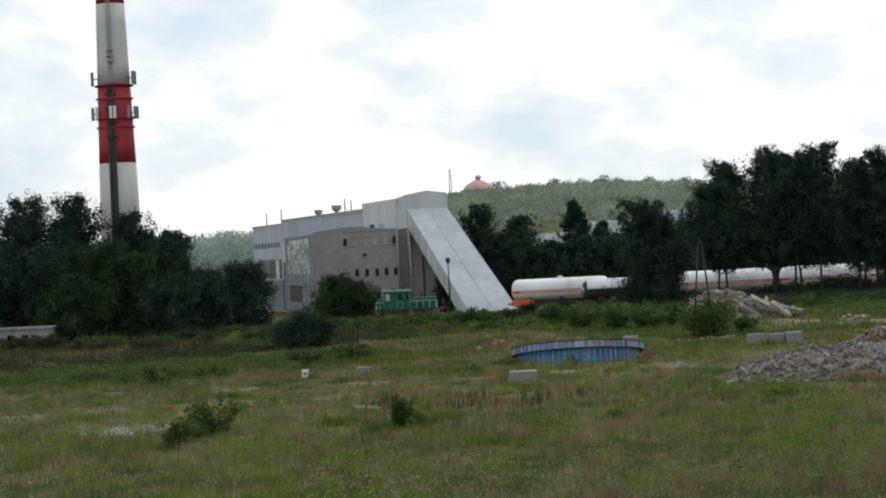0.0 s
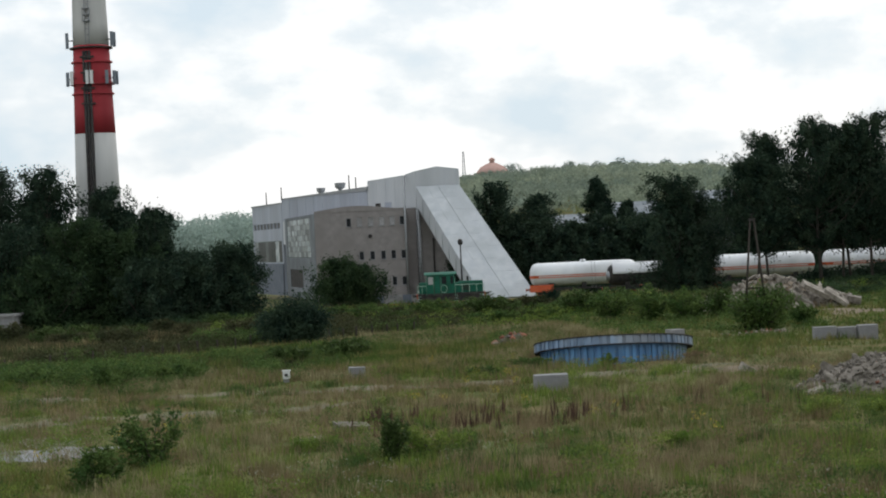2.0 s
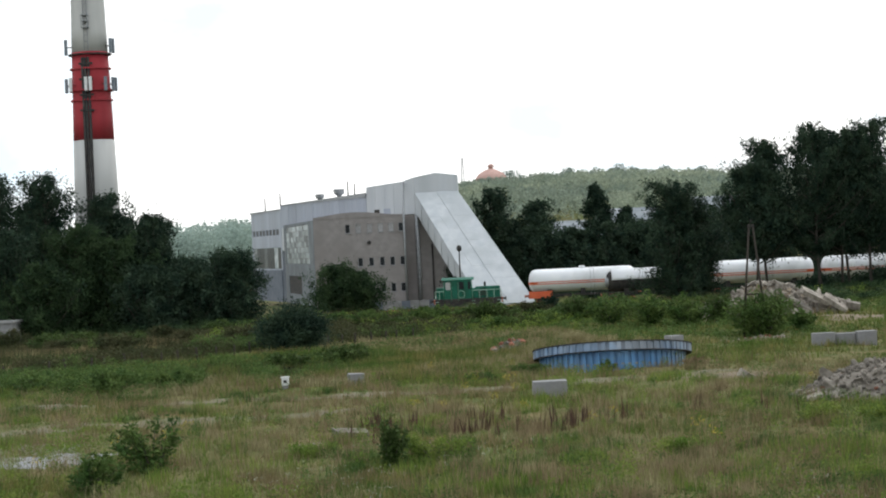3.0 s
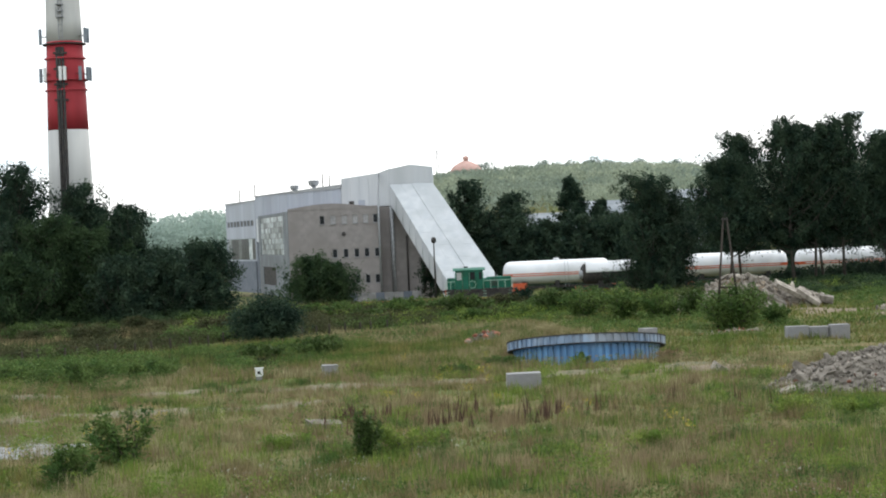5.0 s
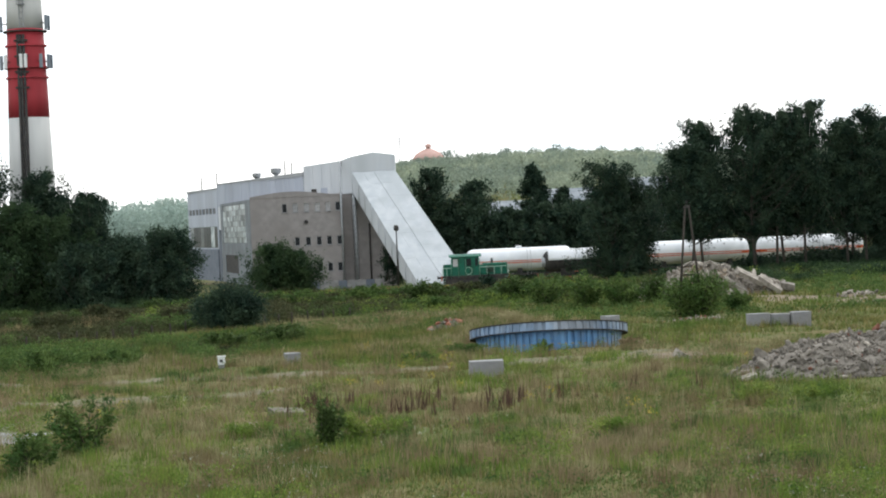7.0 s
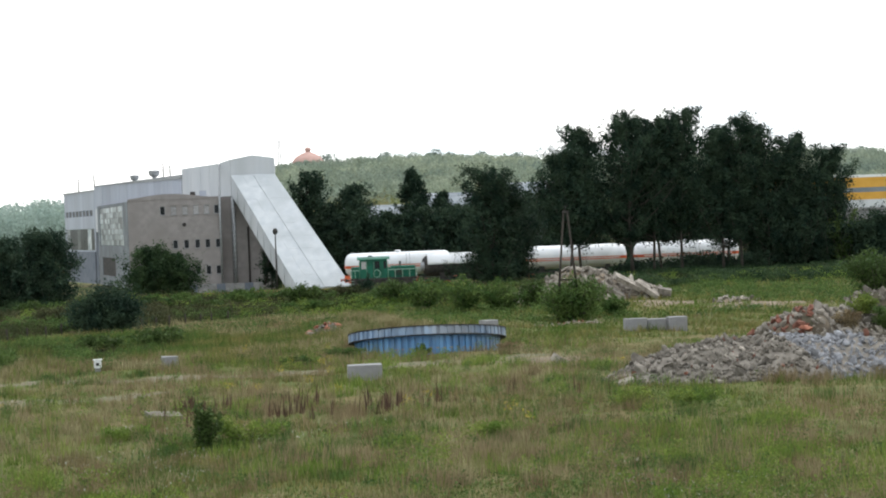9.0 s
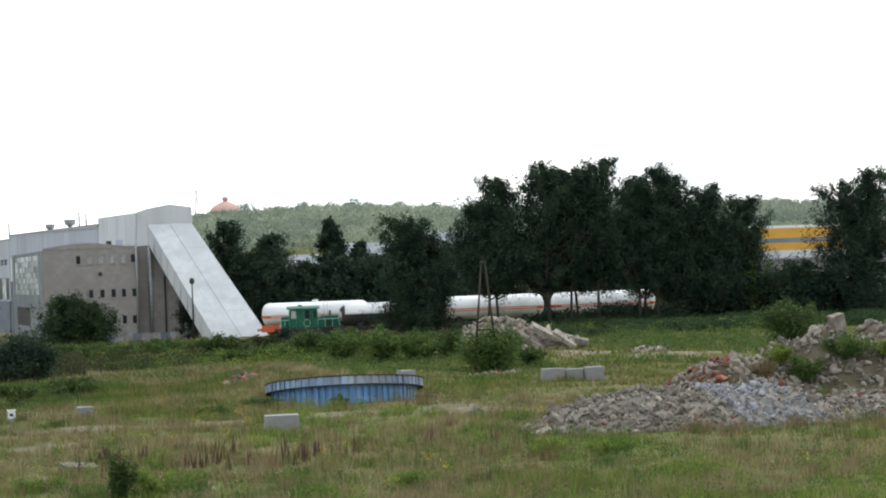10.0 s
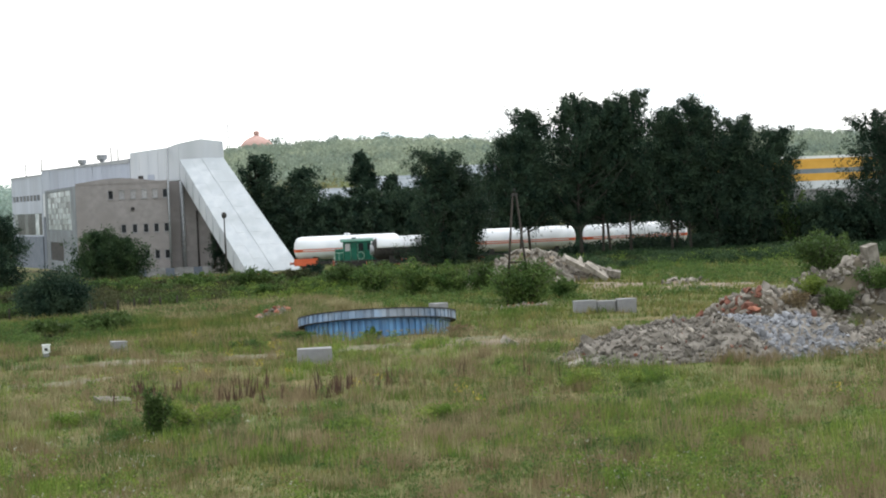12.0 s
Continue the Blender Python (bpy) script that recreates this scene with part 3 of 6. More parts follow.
# ---- trees and bushes ----
def tree_mesh(name, height, lumps, clumps, per, leaf, seed, parent, material, trunks=1, trunk_r=0.22, clump_r=0.9, droop=0.0, bare=0.12):
    """Trunks with limbs up to leaf clumps that fill the lumps (x, y, z, rx, ry, rz); returns nothing, parts go under parent."""
    rng = np.random.default_rng(seed)
    lumps = np.array(lumps, float)
    vol = np.prod(lumps[:, 3:], axis=1) ** 0.8
    pick = rng.choice(len(lumps), clumps, p=vol / vol.sum())
    d = rng.normal(size=(clumps, 3))
    d /= np.linalg.norm(d, axis=1, keepdims=True)
    r = rng.random(clumps) ** 0.45
    cc = lumps[pick, :3] + d * r[:, None] * lumps[pick, 3:] * (0.72 + 0.5 * rng.random((clumps, 1)))
    cc[:, 2] = np.maximum(cc[:, 2], 0.25 * clump_r)
    n = clumps * per
    size = clump_r * (0.55 + 0.8 * rng.random(clumps))
    off = rng.normal(size=(n, 3)) * np.repeat(size, per)[:, None] * np.array([0.55, 0.55, 0.42])
    off[:, 2] -= droop * np.linalg.norm(off[:, :2], axis=1)
    c = np.repeat(cc, per, axis=0) + off
    c[:, 2] = np.maximum(c[:, 2], 0.05)
    a = rng.normal(size=(n, 3))
    a /= np.linalg.norm(a, axis=1, keepdims=True)
    b = np.cross(a, rng.normal(size=(n, 3)))
    b /= np.linalg.norm(b, axis=1, keepdims=True)
    s = leaf * (0.6 + 0.8 * rng.random((n, 1)))
    leaves("crown", c.astype(np.float32), (a * s * 0.55).astype(np.float32), (b * s).astype(np.float32), material, parent)
    if trunks:
        bm = bmesh.new()
        for k in range(trunks):
            lx, ly = (lumps[k % len(lumps), 0], lumps[k % len(lumps), 1])
            x0, y0 = lx * 0.45 + rng.normal(0, 0.15), ly * 0.4
            pts = [(x0, y0, -0.3), (x0 + 0.1, y0, height * 0.3), (x0 + (lx - x0) * 0.6, y0, height * 0.62), (lx, ly, height * 0.93)]
            tube(bm, pts, [trunk_r, trunk_r * 0.8, trunk_r * 0.5, trunk_r * 0.1], 7)
            for q in cc[pick % trunks == k][:26]:
                zt = max(height * 0.18, q[2] - 0.35 * math.hypot(q[0] - x0, q[1] - y0) - 0.6)
                f = min(zt / (height * 0.93), 1)
                sx, sy = x0 + (lx - x0) * f * f, y0 + (ly - y0) * f * f
                tube(bm, [(sx, sy, zt), ((sx + q[0]) / 2, (sy + q[1]) / 2, (zt + q[2]) / 2 + 0.1), tuple(float(v) for v in q)], [trunk_r * 0.32 * (1.1 - f), trunk_r * 0.2 * (1.1 - f), 0.015], 4, cap=False)
        part("trunk", bm, M["bark"], parent, smooth=True)


def tree(x, y, height, lumps, label, category="tree", clumps=170, per=46, leaf=0.22, seed=1, material="leaf", trunks=1, trunk_r=0.22, clump_r=0.95, name="tree", group="", droop=0.0, up=0.0):
    t = thing(name, label, category, (x, y, float(ground_z(x, y)) + up), group=group)
    tree_mesh(name, height, lumps, clumps, per, leaf, seed, t, M[material], trunks, trunk_r, clump_r, droop)
    return t


def shrub(x, y, w, h, seed, material, label, stems=14, leaf=0.07, per=150, up=0.0, spread=0.10):
    """A loose bush: slender stems fanning out from the ground, each with leaves along it."""
    rng = np.random.default_rng(seed)
    t = thing("bush", label, "bush", (x, y, float(ground_z(x, y)) + up))
    bm = bmesh.new()
    cs, us = [], []
    for k in range(stems):
        ang = rng.random() * 2 * np.pi
        reach = w * 0.5 * (0.15 + 0.85 * rng.random() ** 0.7)
        top = h * (1.0 - 0.35 * (reach / (w * 0.5)) ** 2) * (0.7 + 0.35 * rng.random())
        ex, ey = math.cos(ang) * reach, math.sin(ang) * reach * 0.8
        pts = [(ex * 0.12, ey * 0.12, -0.05), (ex * 0.45, ey * 0.45, top * 0.5), (ex, ey, top)]
        tube(bm, pts, [0.012 * h + 0.004, 0.008 * h + 0.003, 0.003], 4, cap=False)
        f = 0.08 + 0.92 * rng.random(per) ** 0.8
        p0, p1, p2 = (np.array(q) for q in pts)
        c = np.outer((1 - f) ** 2, p0) + np.outer(2 * f * (1 - f), p1) + np.outer(f ** 2, p2)
        side = rng.normal(size=(per, 3)) * (spread * w) * (1.15 - 0.75 * f)[:, None]
        side[:, 2] *= 0.6
        cs.append(c + side)
        d = side + rng.normal(size=(per, 3)) * 0.04 * w + [0, 0, 0.03 * h]
        us.append(d / np.linalg.norm(d, axis=1, keepdims=True))
    c, u = np.concatenate(cs), np.concatenate(us)
    c[:, 2] = np.maximum(c[:, 2], 0.03)
    r = np.cross(u, rng.normal(size=u.shape))
    r /= np.linalg.norm(r, axis=1, keepdims=True)
    s = leaf * (0.6 + 0.8 * rng.random((len(c), 1)))
    part("stem", bm, M["bark"], t)
    leaves("foliage", c, r * s * 0.45, u * s, M[material], t)
    return t


def bush_lumps(w, h, seed, n=5):
    r = random.Random(seed)
    return [(r.uniform(-0.3, 0.3) * w, r.uniform(-0.2, 0.2) * w, h * r.uniform(0.25, 0.6), w * r.uniform(0.2, 0.32), w * r.uniform(0.18, 0.28), h * r.uniform(0.28, 0.42)) for _ in range(n)] + [(0, 0, h * 0.45, w * 0.44, w * 0.36, h * 0.52)]


def plume_tree(x, y, height, width, low, seed, material, label, trunks=1, trunk_r=0.2, limbs=64, per=150, leaf=0.15, spire=False, group="", name="tree", category="tree", up=0.0):
    """A tree of tapered trunks and ascending limbs, each limb carrying loose sprays of small leaves."""
    rng = np.random.default_rng(seed)
    t = thing(name, label, category, (x, y, float(ground_z(x, y)) + up), group=group)
    bm = bmesh.new()
    cs = []
    phase = rng.random(4) * 6.28
    for k in range(trunks):
        spread = width * 0.24 * (trunks > 1)
        ang = 2 * np.pi * (k + 0.3 * rng.random()) / trunks + phase[0]
        tx, ty = spread * math.cos(ang), spread * math.sin(ang)
        h = height * (1.07 if k == 0 else rng.uniform(0.90, 1.03))
        w = width * (1.06 if trunks > 1 else 1.3)
        bend = rng.normal(0, 0.03 * h, 2)
        path = np.array([(tx * 0.75, ty * 0.75, -0.3), (tx * 0.7 + bend[0], ty * 0.7 + bend[1], h * 0.35), (tx * 0.85 - bend[0] * 0.5, ty * 0.85, h * 0.7), (tx, ty, h * 0.985)])
        tube(bm, path.tolist(), [trunk_r, trunk_r * 0.8, trunk_r * 0.45, 0.02], 7)
        on = lambda z: np.array([np.interp(z, path[:, 2], path[:, c]) for c in range(3)])
        for j in range(limbs):
            g = (j + rng.random()) / limbs
            g = g ** 0.85
            az = rng.random() * 2 * np.pi
            shape = (1 - g) ** 0.75 + 0.06 if spire else math.sin(math.pi * (0.18 + 0.75 * g)) ** 0.62
            lump = 0.82 + 0.22 * math.sin(2 * az + phase[1] + 5 * g) + 0.18 * math.sin(3 * az + phase[2] - 9 * g)
            reach = max(0.5, w * 0.5 * shape * lump * rng.uniform(0.5, 1.15))
            rise = rng.uniform(-0.15, 0.22) if spire else rng.uniform(0.35, 1.0) + 0.5 * g
            tip = on(low + (h - low) * g) + np.array([math.cos(az) * reach, math.sin(az) * reach, 0.0])
            z0 = max(low * 0.7, tip[2] - rise * reach)
            root = on(z0)
            tip[2] = min(tip[2], h * 0.985)
            mid = (root + tip) / 2 + np.array([0, 0, -0.10 * reach if not spire else 0.08 * reach])
            tube(bm, [root.tolist(), mid.tolist(), tip.tolist()], [0.014 * reach + 0.015, 0.009 * reach + 0.01, 0.008], 4, cap=False)
            sprays = 7
            f = 0.28 + 0.80 * rng.random(sprays) ** 0.75
            c = np.outer((1 - f) ** 2, root) + np.outer(2 * f * (1 - f), mid) + np.outer(f ** 2, tip)
            c += rng.normal(size=(sprays, 3)) * np.array([0.13, 0.13, 0.10]) * (reach + 0.15)
            r = rng.uniform(0.20, 0.52, sprays) * (0.75 + 0.12 * reach)
            n = per // sprays
            off = rng.normal(size=(sprays, n, 3)) * r[:, None, None] * np.array([0.75, 0.75, 0.85])
            cs.append((c[:, None] + off).reshape(-1, 3))
    c = np.concatenate(cs)
    c[:, 2] = np.maximum(c[:, 2], 0.1)
    n = len(c)
    a = rng.normal(size=(n, 3))
    a /= np.linalg.norm(a, axis=1, keepdims=True)
    b = np.cross(a, rng.normal(size=(n, 3)))
    b /= np.linalg.norm(b, axis=1, keepdims=True)
    sz = leaf * (0.55 + 0.9 * rng.random((n, 1)))
    part("trunk", bm, M["bark"], t, smooth=True)
    leaves("crown", c, a * sz * 0.5, b * sz, M[material], t)
    return t


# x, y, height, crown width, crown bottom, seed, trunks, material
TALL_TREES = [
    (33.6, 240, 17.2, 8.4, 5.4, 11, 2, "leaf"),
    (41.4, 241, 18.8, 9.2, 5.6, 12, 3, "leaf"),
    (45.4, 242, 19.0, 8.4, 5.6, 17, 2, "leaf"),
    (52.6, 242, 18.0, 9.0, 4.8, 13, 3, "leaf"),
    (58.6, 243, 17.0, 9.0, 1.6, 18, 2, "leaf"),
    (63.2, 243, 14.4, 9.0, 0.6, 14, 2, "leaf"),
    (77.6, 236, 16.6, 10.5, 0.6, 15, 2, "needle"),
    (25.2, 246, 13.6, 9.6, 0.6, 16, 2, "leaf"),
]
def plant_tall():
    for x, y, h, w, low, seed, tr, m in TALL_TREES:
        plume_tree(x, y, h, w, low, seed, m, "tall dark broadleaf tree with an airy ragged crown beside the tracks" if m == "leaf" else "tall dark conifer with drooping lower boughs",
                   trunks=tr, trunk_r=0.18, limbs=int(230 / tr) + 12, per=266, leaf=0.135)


plant_tall()

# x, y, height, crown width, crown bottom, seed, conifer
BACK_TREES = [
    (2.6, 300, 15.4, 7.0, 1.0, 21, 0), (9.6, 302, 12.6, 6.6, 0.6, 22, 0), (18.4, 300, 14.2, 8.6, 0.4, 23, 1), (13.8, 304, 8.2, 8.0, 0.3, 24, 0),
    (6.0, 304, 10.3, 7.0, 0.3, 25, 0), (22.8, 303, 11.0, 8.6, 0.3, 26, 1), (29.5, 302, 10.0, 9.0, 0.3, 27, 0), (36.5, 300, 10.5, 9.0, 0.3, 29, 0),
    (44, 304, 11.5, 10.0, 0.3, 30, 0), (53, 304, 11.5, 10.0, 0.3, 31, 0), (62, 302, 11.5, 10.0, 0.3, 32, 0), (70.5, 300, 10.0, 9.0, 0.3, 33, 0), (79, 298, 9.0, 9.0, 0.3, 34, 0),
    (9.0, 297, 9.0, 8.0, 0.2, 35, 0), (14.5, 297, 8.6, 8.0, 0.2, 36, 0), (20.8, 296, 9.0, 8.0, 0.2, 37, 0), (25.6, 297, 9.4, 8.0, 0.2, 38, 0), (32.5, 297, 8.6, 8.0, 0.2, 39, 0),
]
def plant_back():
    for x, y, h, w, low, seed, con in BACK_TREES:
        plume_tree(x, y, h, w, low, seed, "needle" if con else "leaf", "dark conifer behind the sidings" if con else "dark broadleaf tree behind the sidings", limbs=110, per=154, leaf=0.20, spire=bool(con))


plant_back()

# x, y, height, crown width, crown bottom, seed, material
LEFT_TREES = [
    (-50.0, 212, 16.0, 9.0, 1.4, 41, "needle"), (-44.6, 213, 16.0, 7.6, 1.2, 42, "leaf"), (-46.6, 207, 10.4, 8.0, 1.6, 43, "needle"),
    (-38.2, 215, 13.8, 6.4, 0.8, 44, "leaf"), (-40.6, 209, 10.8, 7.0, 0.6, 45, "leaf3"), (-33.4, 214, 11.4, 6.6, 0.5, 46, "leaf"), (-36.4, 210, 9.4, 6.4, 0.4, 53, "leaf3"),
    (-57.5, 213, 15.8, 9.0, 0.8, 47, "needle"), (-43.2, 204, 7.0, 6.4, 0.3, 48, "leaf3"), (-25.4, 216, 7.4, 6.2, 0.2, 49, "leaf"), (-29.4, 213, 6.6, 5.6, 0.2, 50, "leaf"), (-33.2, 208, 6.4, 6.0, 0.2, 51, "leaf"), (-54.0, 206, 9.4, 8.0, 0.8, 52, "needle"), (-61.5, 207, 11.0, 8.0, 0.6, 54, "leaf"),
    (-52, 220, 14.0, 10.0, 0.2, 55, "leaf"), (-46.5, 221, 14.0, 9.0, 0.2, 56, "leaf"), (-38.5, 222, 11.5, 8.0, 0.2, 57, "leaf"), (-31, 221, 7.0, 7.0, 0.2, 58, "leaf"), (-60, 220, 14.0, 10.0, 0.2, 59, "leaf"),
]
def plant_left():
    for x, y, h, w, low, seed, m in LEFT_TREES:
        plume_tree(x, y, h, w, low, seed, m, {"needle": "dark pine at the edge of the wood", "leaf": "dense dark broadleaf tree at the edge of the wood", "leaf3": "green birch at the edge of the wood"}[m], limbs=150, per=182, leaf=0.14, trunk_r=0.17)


plant_left()

# x, y, width, height, seed, material, label
BUSHES = [
    (-14.7, 161, 6.4, 4.1, 61, "leaf", "dense round dark green bush in the field"),
    (70.5, 238, 7.5, 7.0, 80, "leaf", "tall dark shrub before the concrete wall"), (74.0, 240, 7.0, 6.0, 85, "leaf", "tall dark shrub before the concrete wall"),
    (50.0, 246, 9.0, 2.6, 86, "leaf", "dark undergrowth below the tall trees"), (58.0, 246, 8.0, 2.0, 87, "leaf", "dark undergrowth below the tall trees"), (42.0, 247, 7.0, 2.0, 88, "leaf", "dark undergrowth below the tall trees"),
    (66.0, 246, 8.0, 4.2, 90, "leaf", "dark undergrowth below the tall trees"),
]
# x, y, width, height, seed, material, label, stems, leaf, lift
SHRUBS = [
    (20.9, 150.5, 5.8, 3.6, 63, "weed", "leafy green bush round the foot of the wooden pole", 64, 0.13, 0),
    (24.9, 156, 2.6, 1.9, 64, "weed", "small leafy green bush near the pole", 18, 0.12, 0),
    (14.2, 172, 4.6, 3.3, 65, "weed", "willowy green bush on the bank", 30, 0.13, 0), (17.6, 171, 4.2, 2.9, 66, "weed", "willowy green bush on the bank", 28, 0.13, 0), (11.4, 178, 4.4, 2.9, 165, "weed", "willowy green bush on the bank", 26, 0.13, 0),
    (20.8, 176, 3.8, 2.8, 166, "leaf2", "willowy green bush on the bank", 24, 0.13, 0),
    (9.5, 192, 5.0, 2.5, 67, "leaf2", "low green bush on the bank", 28, 0.15, 0), (5.2, 196, 4.6, 2.0, 68, "bramble", "low brownish bush on the bank", 26, 0.15, 0), (0.8, 194, 5.0, 2.3, 69, "leaf2", "low green bush on the bank", 28, 0.15, 0),
    (-4.0, 196, 5.0, 2.0, 70, "weed", "low green bush on the bank", 26, 0.15, 0), (-9.0, 198, 5.0, 1.9, 170, "bramble", "low brownish bush on the bank", 26, 0.15, 0), (13.0, 190, 4.6, 2.8, 71, "leaf2", "low green bush on the bank", 28, 0.15, 0), (7.5, 204, 2.2, 2.8, 171, "leaf", "upright dark bush on the bank", 14, 0.15, 0),
    (-3.3, 72.2, 1.5, 2.1, 72, "leaf2", "upright dark green sapling bush in the meadow", 16, 0.075, 0),
    (-1.7, 73.8, 3.0, 1.35, 73, "herb", "loose green weed bush in the meadow", 14, 0.06, 0),
    (-13.2, 68.8, 2.3, 1.75, 74, "weed", "young leafy bush with slender stems in the meadow", 13, 0.085, 0), (-12.2, 75.5, 3.0, 2.3, 75, "weed", "taller young bush with open leafy stems in the meadow", 11, 0.10, 0),
    (-22.0, 121, 5.0, 1.6, 76, "weed", "tall green thicket beside the dirt track", 34, 0.10, 0), (-26.0, 122, 5.0, 1.5, 77, "weed", "tall green thicket beside the dirt track", 34, 0.10, 0), (-18.5, 123, 4.0, 1.3, 78, "weed", "tall green thicket beside the dirt track", 28, 0.10, 0),
    (-12.6, 136, 4.0, 1.5, 79, "leaf2", "dark green thicket in the field", 26, 0.11, 0), (-9.0, 139, 4.0, 1.6, 178, "leaf2", "dark green thicket in the field", 26, 0.11, 0), (-11.8, 127, 1.8, 0.9, 179, "bramble", "low brown thicket in the field", 14, 0.09, 0),
    (0.2, 116, 2.6, 0.8, 180, "weed", "low green weeds beside the basin", 20, 0.07, 0), (3.0, 120.0, 2.4, 0.9, 181, "weed", "low green weeds beside the basin", 18, 0.07, 0), (12.6, 119, 2.0, 0.7, 182, "seed", "dry brown weeds beside the basin", 14, 0.06, 0),
    (7.4, 119.6, 1.4, 0.8, 183, "weed", "low green weeds before the basin wall", 10, 0.06, 0),
    (66.0, 240, 5.0, 8.0, 81, "leaf2", "thin young tree before the concrete wall", 20, 0.22, 0),
    (34.0, 117.2, 4.4, 2.7, 82, "leaf2", "dark green willow bush growing on the rubble", 34, 0.10, 2.7), (32.2, 114.0, 2.2, 1.3, 83, "herb", "yellowish weedy bush growing on the rubble", 18, 0.07, 1.7), (36.0, 112.8, 3.4, 1.5, 84, "weed", "low dark weeds growing on the rubble", 24, 0.08, 2.0), (33.4, 112.6, 2.6, 1.4, 184, "weed", "low dark weeds growing on the rubble", 20, 0.08, 0.9), (39.8, 113.4, 3.2, 1.7, 185, "weed", "rank green weeds growing on the rubble", 24, 0.09, 2.7), (31.0, 112.4, 2.0, 1.2, 186, "seed", "dry grassy weeds growing on the rubble", 16, 0.06, 0.9), (38.2, 112.6, 2.4, 1.0, 187, "herb", "yellow-green weeds growing on the rubble", 16, 0.07, 2.0),
    (7.0, 73.0, 2.6, 0.75, 190, "herb", "yellow-green weed clump in the meadow", 14, 0.05, 0), (13.4, 82.0, 2.6, 0.9, 191, "herb", "olive weed clump in the meadow", 16, 0.05, 0), (16.2, 83.0, 2.6, 0.8, 192, "herb", "yellow-green weed clump in the meadow", 14, 0.05, 0), (-6.5, 78.0, 2.4, 0.6, 193, "herb", "yellow-green weed clump in the meadow", 12, 0.05, 0),
]
def plant_bushes():
    for x, y, w, h, seed, m, label, *lifts in BUSHES:
        lift = sum(lifts)
        tree(x, y, h, bush_lumps(w, h, seed), label, "bush", clumps=int(80 + 46 * w), per=70, leaf=0.10 if y < 170 else 0.2, seed=seed, material=m, trunks=0 if y > 90 else 1, trunk_r=0.03, clump_r=0.10 * w + 0.12, name="bush", up=lift)


plant_bushes()
plume_tree(-16.4, 262, 6.6, 7.6, 0.1, 62, "leaf3", "spreading dark bush before the grey factory wall", trunks=3, trunk_r=0.09, limbs=120, per=154, leaf=0.15, name="bush", category="bush", up=-0.7)
plume_tree(-2.6, 281, 7.2, 3.4, 0.2, 89, "needle", "slim dark conifer beneath the gallery", trunk_r=0.1, limbs=70, per=84, leaf=0.15, spire=True, up=0.4)
BANK_RANDOM = random.Random(31)
for k in range(46):   # mixed low growth along the bank
    far_left = k >= 26
    x, y = (BANK_RANDOM.uniform(-58, -18), BANK_RANDOM.uniform(168, 196)) if far_left else (BANK_RANDOM.uniform(-20, 13), BANK_RANDOM.uniform(184, 204))
    m = BANK_RANDOM.choice(["bramble", "bramble", "leaf2", "bramble"] if far_left else ["bramble", "leaf2", "weed", "weed"])
    shrub(x, y, BANK_RANDOM.uniform(2.6, 5.2), BANK_RANDOM.uniform(0.9, 1.9), 300 + k, m, {"bramble": "low brownish bramble bush on the bank", "leaf2": "low dark green bush on the bank", "seed": "low dry brown bush on the bank", "weed": "low bright green bush on the bank"}[m], 24, 0.12, per=110)
for x, y, w, h, seed, m, label, stems, leaf, lift in SHRUBS:
    shrub(x, y, w, h, seed, m, label, stems, leaf, up=lift, per=150 if y < 100 else 110)


def far_woods(name, n, x0, x1, y0, y1, tall, label, seed, material="far_hazed_leaf", per=26, leaf=0.9):
    rng = np.random.default_rng(seed)
    x, y = x0 + (x1 - x0) * rng.random(n), y0 + (y1 - y0) * rng.random(n)
    z = ground_z(x, y)
    h = tall * (0.6 + 0.6 * rng.random(n))
    k = n * per
    off = rng.normal(size=(k, 3))
    off /= np.linalg.norm(off, axis=1, keepdims=True)
    rad = np.repeat(h, per)[:, None] * np.array([0.36, 0.36, 0.45])
    c = np.repeat(np.stack([x, y, z + h * 0.55], 1), per, axis=0) + off * rad * (0.6 + 0.4 * rng.random((k, 1)))
    a = rng.normal(size=(k, 3))
    a /= np.linalg.norm(a, axis=1, keepdims=True)
    b = np.cross(a, rng.normal(size=(k, 3)))
    b /= np.linalg.norm(b, axis=1, keepdims=True)
    s = leaf * (0.6 + 0.8 * rng.random((k, 1)))
    tagged(leaves(name, c, a * s, b * s, M[material]), label, "woods", kind="stuff")


# the haze over these woods is in their leaf colours
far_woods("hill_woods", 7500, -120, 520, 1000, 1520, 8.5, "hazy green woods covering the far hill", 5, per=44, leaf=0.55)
far_woods("distant_woods", 620, -200, -40, 600, 760, 17.0, "distant row of woods tinted pale bluish for haze", 6, material="haze_leaf", leaf=0.42, per=420)
far_woods("ridge_trees", 70, -20, 480, 1450, 1520, 13.0, "taller trees tinted bluish for haze, standing out along the hill ridge", 8, material="ridge_hazed_leaf", per=300, leaf=0.5)


